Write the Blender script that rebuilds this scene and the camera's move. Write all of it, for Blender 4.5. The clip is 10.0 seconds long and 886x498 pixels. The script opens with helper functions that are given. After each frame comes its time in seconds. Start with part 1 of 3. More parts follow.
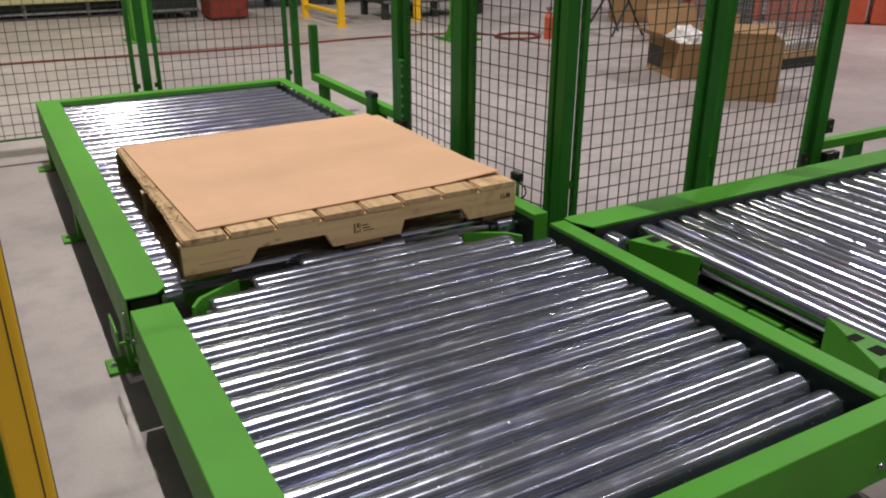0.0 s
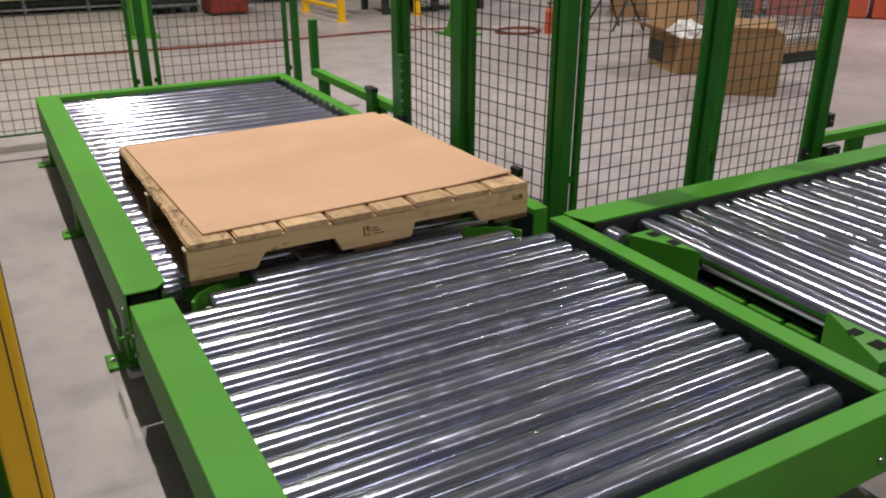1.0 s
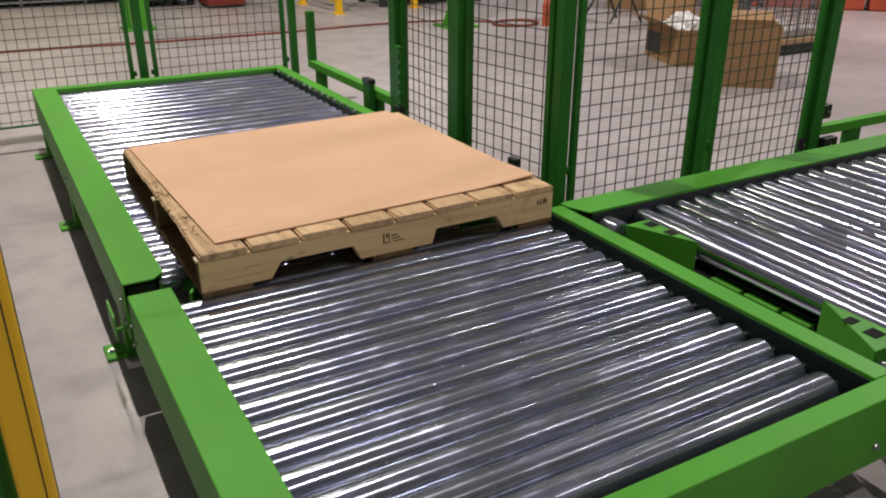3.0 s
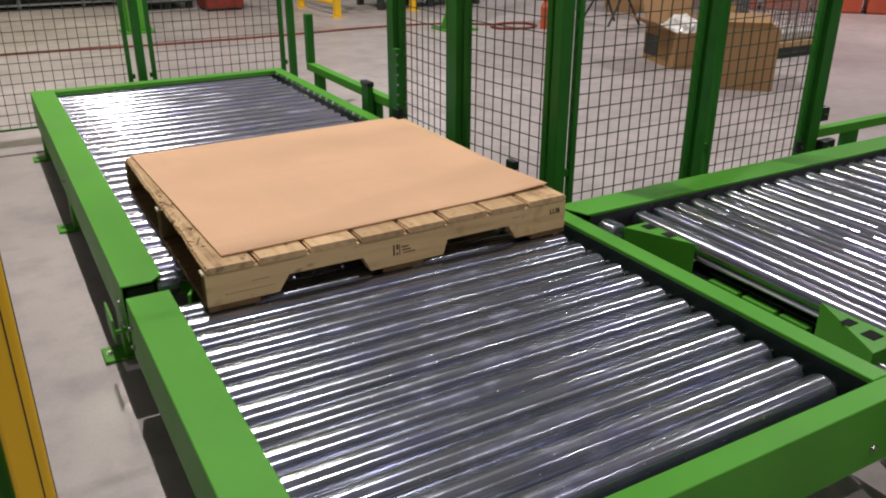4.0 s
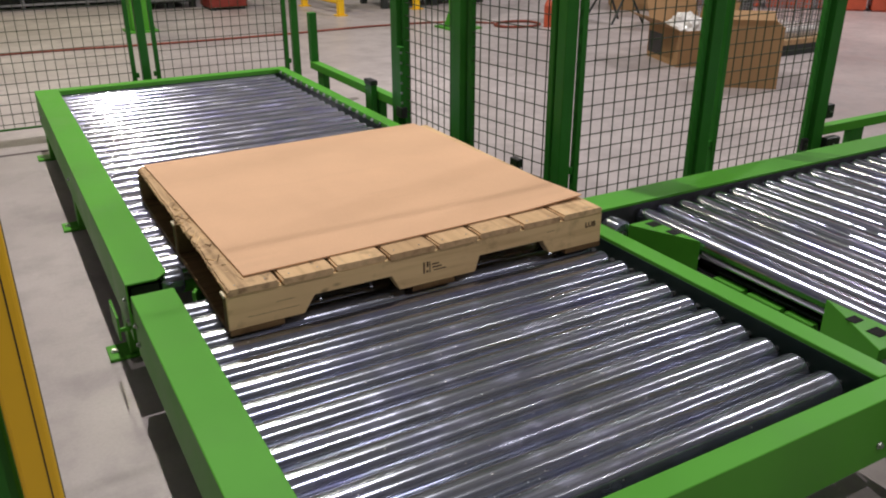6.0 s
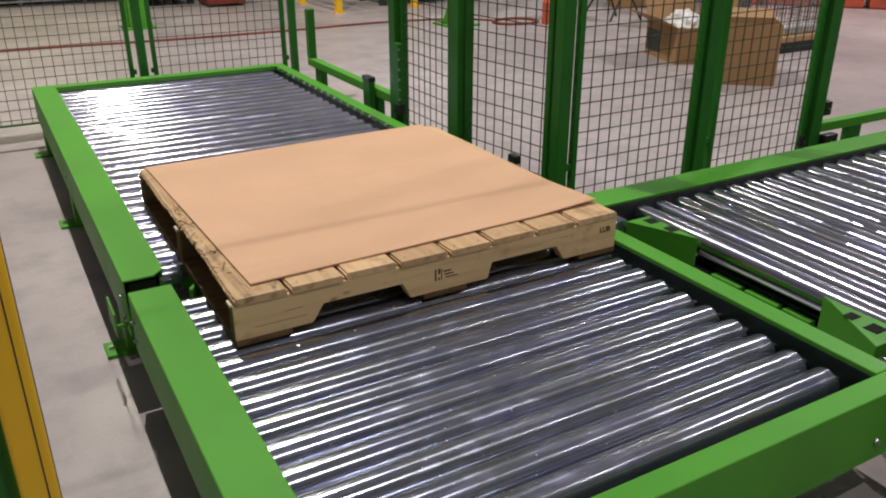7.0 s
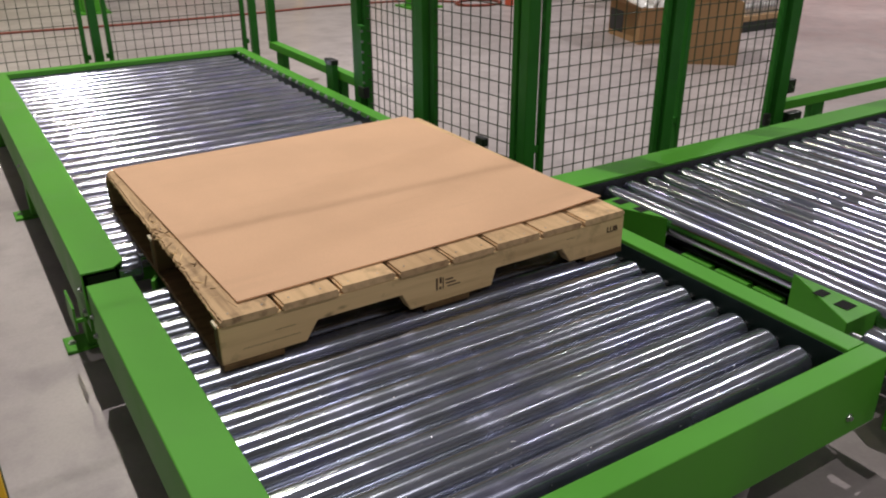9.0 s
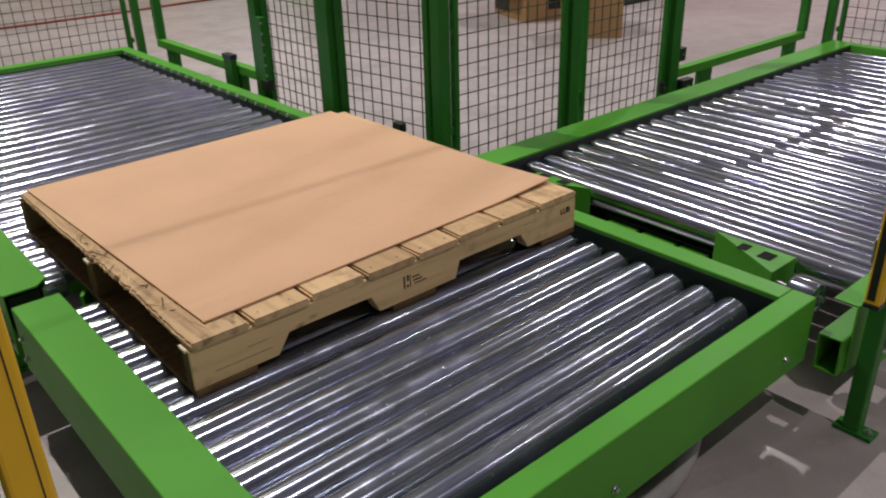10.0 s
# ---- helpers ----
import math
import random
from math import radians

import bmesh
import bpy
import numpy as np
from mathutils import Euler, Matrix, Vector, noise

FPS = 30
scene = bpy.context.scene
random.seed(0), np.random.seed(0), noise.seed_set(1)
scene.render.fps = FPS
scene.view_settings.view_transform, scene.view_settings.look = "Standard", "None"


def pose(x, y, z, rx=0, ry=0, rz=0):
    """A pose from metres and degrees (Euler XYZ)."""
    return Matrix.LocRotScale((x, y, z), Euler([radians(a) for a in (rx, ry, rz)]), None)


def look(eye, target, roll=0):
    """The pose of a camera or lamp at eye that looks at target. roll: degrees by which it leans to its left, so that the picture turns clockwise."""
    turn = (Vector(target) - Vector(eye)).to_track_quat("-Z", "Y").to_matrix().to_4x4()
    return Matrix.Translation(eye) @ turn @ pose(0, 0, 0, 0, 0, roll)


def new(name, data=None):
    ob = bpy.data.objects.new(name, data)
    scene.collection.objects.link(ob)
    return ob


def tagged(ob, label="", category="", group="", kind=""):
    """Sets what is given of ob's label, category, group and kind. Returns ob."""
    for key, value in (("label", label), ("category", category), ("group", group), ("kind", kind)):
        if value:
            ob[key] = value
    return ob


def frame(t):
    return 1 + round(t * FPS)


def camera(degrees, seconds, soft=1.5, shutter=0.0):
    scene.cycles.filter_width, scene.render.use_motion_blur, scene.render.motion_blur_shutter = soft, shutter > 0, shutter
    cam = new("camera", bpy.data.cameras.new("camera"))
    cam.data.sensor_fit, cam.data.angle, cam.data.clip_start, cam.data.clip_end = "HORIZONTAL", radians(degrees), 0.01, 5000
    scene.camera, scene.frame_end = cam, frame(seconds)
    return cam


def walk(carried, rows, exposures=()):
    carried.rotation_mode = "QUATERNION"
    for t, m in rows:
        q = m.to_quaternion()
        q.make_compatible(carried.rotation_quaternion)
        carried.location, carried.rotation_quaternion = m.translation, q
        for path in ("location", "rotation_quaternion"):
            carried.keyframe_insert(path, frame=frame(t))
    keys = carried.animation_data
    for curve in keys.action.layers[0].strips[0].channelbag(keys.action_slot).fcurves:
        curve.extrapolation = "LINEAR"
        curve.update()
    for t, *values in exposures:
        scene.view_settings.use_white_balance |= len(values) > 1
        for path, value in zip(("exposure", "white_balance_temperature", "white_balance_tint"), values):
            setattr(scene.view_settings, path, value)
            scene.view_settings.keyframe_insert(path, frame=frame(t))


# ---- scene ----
cam = camera(57.4, 10.0, 2.0, 0.3)
PATH = [
    (0, (-0.231, -0.072, 1.393), (0.677, 1.532, 0.617), 0.2),
    (0.5, (-0.228, -0.075, 1.391), (0.676, 1.528, 0.61), 0.1),
    (1, (-0.226, -0.073, 1.391), (0.678, 1.529, 0.604), 0.1),
    (1.5, (-0.226, -0.074, 1.387), (0.677, 1.526, 0.596), 0.0),
    (2, (-0.226, -0.075, 1.382), (0.676, 1.521, 0.583), 0.1),
    (2.5, (-0.229, -0.078, 1.383), (0.674, 1.516, 0.58), 0.1),
    (4, (-0.23, -0.083, 1.382), (0.68, 1.511, 0.587), 0.1),
    (4.5, (-0.23, -0.08, 1.382), (0.676, 1.516, 0.587), 0.0),
    (5, (-0.234, -0.079, 1.38), (0.672, 1.518, 0.587), 0.0),
    (5.5, (-0.233, -0.081, 1.378), (0.669, 1.517, 0.582), -0.1),
    (7, (-0.231, -0.082, 1.374), (0.674, 1.511, 0.571), -0.0),
    (7.5, (-0.228, -0.082, 1.37), (0.679, 1.502, 0.551), 0.1),
    (8, (-0.231, -0.083, 1.368), (0.679, 1.495, 0.542), 0.0),
    (8.5, (-0.211, -0.079, 1.365), (0.705, 1.492, 0.533), -0.1),
    (9, (-0.217, -0.044, 1.359), (0.75, 1.493, 0.52), -0.1),
    (9.5, (-0.265, 0.006, 1.354), (0.798, 1.468, 0.499), -1.5),
    (10, (-0.327, 0.026, 1.358), (0.84, 1.396, 0.487), -1.6),
]
walk(cam, [(t, look(eye, target, roll)) for t, eye, target, roll in PATH],
     [(0, -0.02), (2.5, 0.03), (7.0, 0.02), (8.5, 0.06), (9.0, -0.09), (9.5, -0.16), (10.0, -0.1)])


# ---------------------------------------------------------------- light
world = bpy.data.worlds.new("hall")
world.use_nodes = True
world.node_tree.nodes["Background"].inputs[0].default_value = (0.9, 0.95, 1.0, 1)
world.node_tree.nodes["Background"].inputs[1].default_value = 0.012
scene.world = world

LAMP_Z = 7.0
LAMP_W = 256.0
COOL, WARM = (1.0, 0.955, 0.955), (1.0, 0.95, 0.7)
for lx, ly, share, size, tone in ((0.6, 4.95, 1.35, 0.02, COOL), (10.4, 4.95, 1.6, 0.2, COOL),
                                  (0.6, -2.0, 0.46, 0.06, COOL), (5.0, -2.0, 0.08, 0.05, COOL), (9.0, -2.0, 0.35, 0.08, COOL),
                                  (0.6, 8.45, 0.4, 0.14, WARM), (0.6, 11.9, 0.26, 0.14, WARM), (0.6, 15.4, 0.2, 0.14, WARM), (0.6, 18.9, 0.2, 0.14, WARM),
                                  (10.4, 11.9, 0.5, 0.14, COOL), (10.4, 18.9, 0.5, 0.14, COOL)):
    data = bpy.data.lights.new("high_bay_light", "AREA")
    data.shape, data.size, data.energy = "DISK", size, LAMP_W * share
    data.color = tone
    new("high_bay_light", data).matrix_world = pose(lx, ly, LAMP_Z)

# ---------------------------------------------------------------- materials


def material(name, base, rough=0.5, metal=0.0):
    m = bpy.data.materials.new(name)
    m.use_nodes = True
    b = m.node_tree.nodes["Principled BSDF"]
    b.inputs["Base Color"].default_value = (*base, 1)
    b.inputs["Roughness"].default_value = rough
    b.inputs["Metallic"].default_value = metal
    return m, m.node_tree, b


def coords(tree, scale=(1, 1, 1), world_space=False):
    tc = tree.nodes.new("ShaderNodeTexCoord")
    mp = tree.nodes.new("ShaderNodeMapping")
    mp.inputs["Scale"].default_value = scale
    if world_space:
        geo = tree.nodes.new("ShaderNodeNewGeometry")
        tree.links.new(geo.outputs["Position"], mp.inputs["Vector"])
        return mp.outputs["Vector"]
    # a different stretch of the pattern on every object
    info = tree.nodes.new("ShaderNodeObjectInfo")
    add = tree.nodes.new("ShaderNodeVectorMath")
    add.operation = "MULTIPLY_ADD"
    comb = tree.nodes.new("ShaderNodeCombineXYZ")
    for k in range(3):
        tree.links.new(info.outputs["Random"], comb.inputs[k])
    tree.links.new(comb.outputs[0], add.inputs[0])
    add.inputs[1].default_value = (37.0, 23.0, 11.0)
    tree.links.new(tc.outputs["Object"], add.inputs[2])
    tree.links.new(add.outputs[0], mp.inputs["Vector"])
    return mp.outputs["Vector"]


def noise_tex(tree, vec, scale, detail=4.0, rough=0.55):
    n = tree.nodes.new("ShaderNodeTexNoise")
    n.inputs["Scale"].default_value = scale
    n.inputs["Detail"].default_value = detail
    n.inputs["Roughness"].default_value = rough
    tree.links.new(vec, n.inputs["Vector"])
    return n.outputs["Fac"]


def ramp(tree, fac, stops):
    r = tree.nodes.new("ShaderNodeValToRGB")
    els = r.color_ramp.elements
    while len(els) < len(stops):
        els.new(0.5)
    for e, (p, c) in zip(els, stops):
        e.position = p
        e.color = (*c, 1) if len(c) == 3 else c
    tree.links.new(fac, r.inputs["Fac"])
    return r.outputs["Color"]


def span(tree, fac, lo, hi, a=0.0, b=1.0):
    r = tree.nodes.new("ShaderNodeMapRange")
    for k, v in zip(("From Min", "From Max", "To Min", "To Max"), (lo, hi, a, b)):
        r.inputs[k].default_value = v
    tree.links.new(fac, r.inputs["Value"])
    return r.outputs["Result"]


def mixed(tree, fac, a, b, mode="MIX"):
    n = tree.nodes.new("ShaderNodeMix")
    n.data_type, n.blend_type = "RGBA", mode
    for sock, v in ((n.inputs[0], fac), (n.inputs[6], a), (n.inputs[7], b)):
        if isinstance(v, (int, float)):
            sock.default_value = v
        elif isinstance(v, tuple):
            sock.default_value = (*v, 1)
        else:
            tree.links.new(v, sock)
    return n.outputs[2]


def bump(tree, bsdf, height, strength=0.2, distance=0.002):
    n = tree.nodes.new("ShaderNodeBump")
    n.inputs["Strength"].default_value = strength
    n.inputs["Distance"].default_value = distance
    tree.links.new(height, n.inputs["Height"])
    tree.links.new(n.outputs["Normal"], bsdf.inputs["Normal"])


def paint(name, base, rough=0.42, wear=0.25):
    """Powder-coated steel: orange peel, dull patches, a few scuffs."""
    m, tr, b = material(name, base, rough)
    v = coords(tr)
    big = noise_tex(tr, v, 3.0, 3)
    fine = noise_tex(tr, v, 60.0, 3)
    dark = tuple(c * (1 - wear) for c in base)
    lite = tuple(min(1, c * (1 + 0.35 * wear) + 0.004) for c in base)
    col = ramp(tr, big, ((0.3, dark), (0.55, base), (0.8, lite)))
    scuff = span(tr, noise_tex(tr, coords(tr, (4, 40, 40)), 6.0, 5, 0.7), 0.66, 0.74)
    col = mixed(tr, span(tr, scuff, 0, 1, 0, 0.3), col, tuple(c * 0.4 + 0.02 for c in base))
    tr.links.new(col, b.inputs["Base Color"])
    tr.links.new(span(tr, big, 0.3, 0.7, rough - 0.06, rough + 0.1), b.inputs["Roughness"])
    b.inputs["Specular IOR Level"].default_value = 0.17
    bump(tr, b, fine, 0.08, 0.0006)
    return m


def zinc(name, base, rough, dirt=1.0, sheen=0.5, fine=0.07, metal=0.86):
    """Zinc-plated steel tube along x: violet and straw bloom, dull rubbed patches, draw lines, bright chipped specks."""
    m, tr, b = material(name, base, rough, metal)
    tint = noise_tex(tr, coords(tr, (3.0, 7, 7)), 2.0, 3)
    col = ramp(tr, tint, ((0.3, (base[0] * 0.86, base[1] * 0.84, base[2] * 1.1)), (0.5, base),
                          (0.7, (base[0] * 1.0, base[1] * 1.0, base[2] * 0.92))))
    rub = span(tr, noise_tex(tr, coords(tr, (2.6, 12, 12)), 1.7, 4, 0.6), 0.47, 0.68)
    col = mixed(tr, span(tr, rub, 0, 1, 0, 0.6 * dirt), col, tuple(c * k for c, k in zip(base, (0.58, 0.57, 0.58))))
    blot = span(tr, noise_tex(tr, coords(tr, (7, 14, 14)), 1.5, 4, 0.6), 0.51, 0.66)
    col = mixed(tr, span(tr, blot, 0, 1, 0, 0.6 * dirt), col, (base[0] * 1.42, base[1] * 1.38, base[2] * 1.55))
    line = noise_tex(tr, coords(tr, (0.35, 95, 95)), 2.4, 3, 0.65)
    col = mixed(tr, 0.5, col, ramp(tr, line, ((0.36, (0.5, 0.5, 0.5)), (0.5, (1, 1, 1)), (0.66, (1.5, 1.5, 1.5)))), "MULTIPLY")
    speck = span(tr, noise_tex(tr, coords(tr, (36, 60, 60)), 2.6, 2, 0.5), 0.72, 0.76, 0, 1)
    col = mixed(tr, speck, col, (0.95, 0.94, 0.95))
    tr.links.new(col, b.inputs["Base Color"])
    r = tr.nodes.new("ShaderNodeMath")
    r.operation = "MULTIPLY_ADD"
    tr.links.new(blot, r.inputs[0])
    r.inputs[1].default_value = 0.06 * dirt
    tr.links.new(span(tr, rub, 0, 1, rough - 0.02, rough + 0.08), r.inputs[2])
    r2 = tr.nodes.new("ShaderNodeMath")
    r2.operation = "MULTIPLY_ADD"
    tr.links.new(speck, r2.inputs[0])
    r2.inputs[1].default_value = 0.22
    tr.links.new(r.outputs[0], r2.inputs[2])
    tr.links.new(r2.outputs[0], b.inputs["Roughness"])
    draw = noise_tex(tr, coords(tr, (0.12, 70, 70)), 2.2, 2, 0.5)
    h = tr.nodes.new("ShaderNodeMath")
    h.operation = "MULTIPLY_ADD"
    tr.links.new(speck, h.inputs[0])
    h.inputs[1].default_value = 1.4
    tr.links.new(draw, h.inputs[2])
    bump(tr, b, h.outputs[0], 0.1, 0.0002)
    # fine scratches round the tube spread the gloss along it
    tan = tr.nodes.new("ShaderNodeTangent")
    tan.direction_type, tan.axis = "RADIAL", "X"
    tr.links.new(tan.outputs[0], b.inputs["Tangent"])
    b.inputs["Anisotropic"].default_value = 0.75
    b.inputs["Anisotropic Rotation"].default_value = 0.25
    # the clear passivation over the zinc is smoother than the zinc itself
    b.inputs["Coat Weight"].default_value = sheen
    b.inputs["Coat Roughness"].default_value = fine
    return m


def timber(name, base, dark, along=0):
    """Rough-sawn softwood: soft grain along one axis, knots, brown handling dirt in patches."""
    m, tr, b = material(name, base, 0.8)
    sc = [20, 20, 20]
    sc[along] = 1.1
    grain = noise_tex(tr, coords(tr, tuple(sc)), 2.2, 5, 0.6)
    dirt = noise_tex(tr, coords(tr), 9.0, 6, 0.72)
    broad = noise_tex(tr, coords(tr), 2.6, 3, 0.5)
    col = ramp(tr, grain, ((0.22, dark), (0.5, base), (0.8, tuple(min(1, c * 1.1) for c in base))))
    col = mixed(tr, span(tr, broad, 0.4, 0.7, 0, 0.35), col, tuple(0.5 * (c + d) for c, d in zip(base, dark)))
    col = mixed(tr, span(tr, dirt, 0.54, 0.72, 0, 0.6), col, tuple(c * 0.45 for c in dark))
    sc2 = [16, 16, 16]
    sc2[along] = 6
    knot = span(tr, noise_tex(tr, coords(tr, tuple(sc2)), 1.4, 2), 0.69, 0.75)
    col = mixed(tr, span(tr, knot, 0, 1, 0, 0.75), col, tuple(c * 0.35 for c in dark))
    info = tr.nodes.new("ShaderNodeObjectInfo")
    col = mixed(tr, 1.0, col, ramp(tr, info.outputs["Random"], ((0.0, (0.78, 0.74, 0.68)), (1.0, (1.08, 1.06, 1.0)))), "MULTIPLY")
    tr.links.new(col, b.inputs["Base Color"])
    b.inputs["Specular IOR Level"].default_value = 0.25
    bump(tr, b, grain, 0.35, 0.0015)
    return m


def board(name, base, rough=0.85):
    """Corrugated board: fibre mottling and faint flute lines."""
    m, tr, b = material(name, base, rough)
    big = noise_tex(tr, coords(tr), 2.5, 4)
    fib = noise_tex(tr, coords(tr), 160.0, 4, 0.7)
    col = ramp(tr, big, ((0.3, tuple(c * 0.93 for c in base)), (0.7, tuple(min(1, c * 1.05) for c in base))))
    col = mixed(tr, span(tr, fib, 0.35, 0.65, 0, 0.16), col, tuple(c * 0.72 for c in base))
    smear = span(tr, noise_tex(tr, coords(tr, (1.2, 9, 1)), 1.8, 4), 0.6, 0.75)
    col = mixed(tr, span(tr, smear, 0, 1, 0, 0.12), col, tuple(c * 0.55 for c in base))
    tr.links.new(col, b.inputs["Base Color"])
    bump(tr, b, fib, 0.1, 0.0005)
    return m


def concrete():
    m, tr, b = material("polished_concrete", (0.4, 0.36, 0.35), 0.4)
    v = coords(tr, world_space=True)
    big = noise_tex(tr, v, 0.55, 5, 0.6)
    mid = noise_tex(tr, v, 4.0, 6, 0.65)
    fine = noise_tex(tr, v, 90.0, 4, 0.7)
    col = ramp(tr, big, ((0.34, (0.35, 0.3, 0.295)), (0.52, (0.44, 0.385, 0.38)), (0.68, (0.53, 0.465, 0.455))))
    col = mixed(tr, span(tr, mid, 0.46, 0.66, 0, 0.5), col, (0.27, 0.228, 0.225))
    col = mixed(tr, span(tr, fine, 0.4, 0.7, 0, 0.22), col, (0.24, 0.21, 0.2))
    tyre = span(tr, noise_tex(tr, coords(tr, (0.5, 5, 1), True), 1.2, 6, 0.7), 0.62, 0.72)
    col = mixed(tr, span(tr, tyre, 0, 1, 0, 0.3), col, (0.14, 0.125, 0.12))
    tr.links.new(col, b.inputs["Base Color"])
    tr.links.new(span(tr, mid, 0.3, 0.7, 0.3, 0.5), b.inputs["Roughness"])
    bump(tr, b, fine, 0.06, 0.001)
    return m


def plain(name, base, rough=0.5, metal=0.0, vary=0.18, scale=12.0):
    m, tr, b = material(name, base, rough, metal)
    n = noise_tex(tr, coords(tr), scale, 5, 0.6)
    tr.links.new(ramp(tr, n, ((0.3, tuple(c * (1 - vary) for c in base)), (0.7, tuple(min(1, c * (1 + vary)) for c in base)))), b.inputs["Base Color"])
    tr.links.new(span(tr, n, 0.3, 0.7, max(0.05, rough - 0.08), min(1, rough + 0.08)), b.inputs["Roughness"])
    return m


GREEN = paint("green_powder_coat", (0.09, 0.345, 0.034), 0.46, 0.1)
FENCE_GREEN = paint("fence_green_paint", (0.032, 0.18, 0.024), 0.4, 0.2)
WIRE = plain("dark_wire", (0.035, 0.055, 0.025), 0.5)
ROLLER = zinc("zinc_roller", (0.34, 0.365, 0.42), 0.17, sheen=0.25, metal=0.86)
WORN_ROLLER = zinc("worn_zinc_roller", (0.6, 0.61, 0.72), 0.15, 0.4, sheen=0.3, metal=0.93)
CLEAN_ROLLER = zinc("clean_zinc_roller", (0.56, 0.59, 0.7), 0.17, 0.2, 0.6, 0.05, 1.0)
AXLE = plain("axle_steel", (0.4, 0.4, 0.41), 0.35, 1.0)
# the rails' own green as it looks in shade
INNER_SHADE = plain("shaded_inner_green", (0.012, 0.026, 0.022), 0.45)
HOLE = plain("open_slot", (0.004, 0.004, 0.004), 0.95)
DRIVE = plain("dark_steel_roller", (0.035, 0.037, 0.045), 0.22, 1.0)
BOLT = plain("bolt_steel", (0.5, 0.5, 0.5), 0.3, 1.0)
# also colours the painted shade inside the branch guard
DARK = plain("dark_rubber_and_shade", (0.02, 0.02, 0.022), 0.6)
BLACK = plain("black_plastic", (0.012, 0.012, 0.013), 0.4)
WOOD_X = timber("stringer_wood", (0.8, 0.585, 0.32), (0.56, 0.37, 0.19), 0)
# old wood, darkened further for the shade inside the pallet
WOOD_OLD_SHADE = timber("weathered_shaded_wood", (0.2, 0.125, 0.06), (0.09, 0.05, 0.025), 0)
WOOD_EDGE = timber("dirty_edge_wood", (0.66, 0.46, 0.27), (0.24, 0.145, 0.08), 1)
WOOD_Y = timber("deck_board_wood", (0.72, 0.5, 0.29), (0.42, 0.26, 0.14), 1)
CARD = board("brown_card", (0.72, 0.445, 0.265))
CARTON = board("carton_board", (0.36, 0.21, 0.095))
FLOOR = concrete()
CHIP = plain("fresh_wood", (0.8, 0.7, 0.5), 0.8)
YELLOW = plain("yellow_paint", (0.9, 0.54, 0.012), 0.4, vary=0.06, scale=5)
STAMP = plain("stamp_ink", (0.07, 0.035, 0.02), 0.9)
WALL = plain("wall_panel_paint", (0.72, 0.74, 0.76), 0.7, vary=0.1, scale=1)
CEIL = plain("ceiling_deck", (0.66, 0.7, 0.78), 0.8, vary=0.1, scale=1)

# ---------------------------------------------------------------- building helpers


def thing(name, base, label, category, group="", kind=""):
    e = new(name)
    e.location = base
    e.empty_display_size = 0.1
    return tagged(e, label, category, group, kind)


def mesh_of(name, bm, mat, smooth=False):
    me = bpy.data.meshes.new(name)
    bm.to_mesh(me)
    bm.free()
    me.materials.append(mat)
    if smooth:
        me.polygons.foreach_set("use_smooth", [True] * len(me.polygons))
        me.set_sharp_from_angle(angle=radians(40))
    return me


def base_of(ob):
    v = Vector((0, 0, 0))
    while ob:
        v += ob.location
        ob = ob.parent
    return v


def part(name, bm, mat, parent=None, label="", smooth=False):
    """One mesh object out of a bmesh in world metres, under a thing or a part."""
    if parent:
        bmesh.ops.translate(bm, verts=bm.verts, vec=-base_of(parent))
    ob = new(name, mesh_of(name, bm, mat, smooth))
    ob.parent = parent
    return tagged(ob, label)


def box(bm, x0, x1, y0, y1, z0, z1, bevel=0.0):
    m = Matrix.LocRotScale(((x0 + x1) / 2, (y0 + y1) / 2, (z0 + z1) / 2), None, (x1 - x0, y1 - y0, z1 - z0))
    made = bmesh.ops.create_cube(bm, size=1, matrix=m)["verts"]
    if bevel:
        edges = {e for v in made for e in v.link_edges}
        bmesh.ops.bevel(bm, geom=list(edges), offset=bevel, segments=2, profile=0.5, affect="EDGES")
    return bm


def boxes(*rows, bevel=0.0):
    bm = bmesh.new()
    for r in rows:
        box(bm, *r, bevel=bevel)
    return bm


def prism(points, z0, z1, bm=None, bevel=0.0):
    """An upright prism over a plan outline (counter-clockwise)."""
    bm = bm or bmesh.new()
    lo = [bm.verts.new((x, y, z0)) for x, y in points]
    hi = [bm.verts.new((x, y, z1)) for x, y in points]
    made = [bm.faces.new(lo[::-1]), bm.faces.new(hi)]
    n = len(points)
    for k in range(n):
        made.append(bm.faces.new((lo[k], lo[(k + 1) % n], hi[(k + 1) % n], hi[k])))
    if bevel:
        bmesh.ops.bevel(bm, geom=list({e for f in made for e in f.edges}), offset=bevel, segments=2, profile=0.5, affect="EDGES")
    return bm


def tube(bm, a, b, r, seg=12, r2=None, caps=True):
    a, b = Vector(a), Vector(b)
    d = b - a
    m = Matrix.Translation((a + b) / 2) @ d.to_track_quat("Z", "Y").to_matrix().to_4x4()
    bmesh.ops.create_cone(bm, cap_ends=caps, segments=seg, radius1=r, radius2=r if r2 is None else r2, depth=d.length, matrix=m)
    return bm


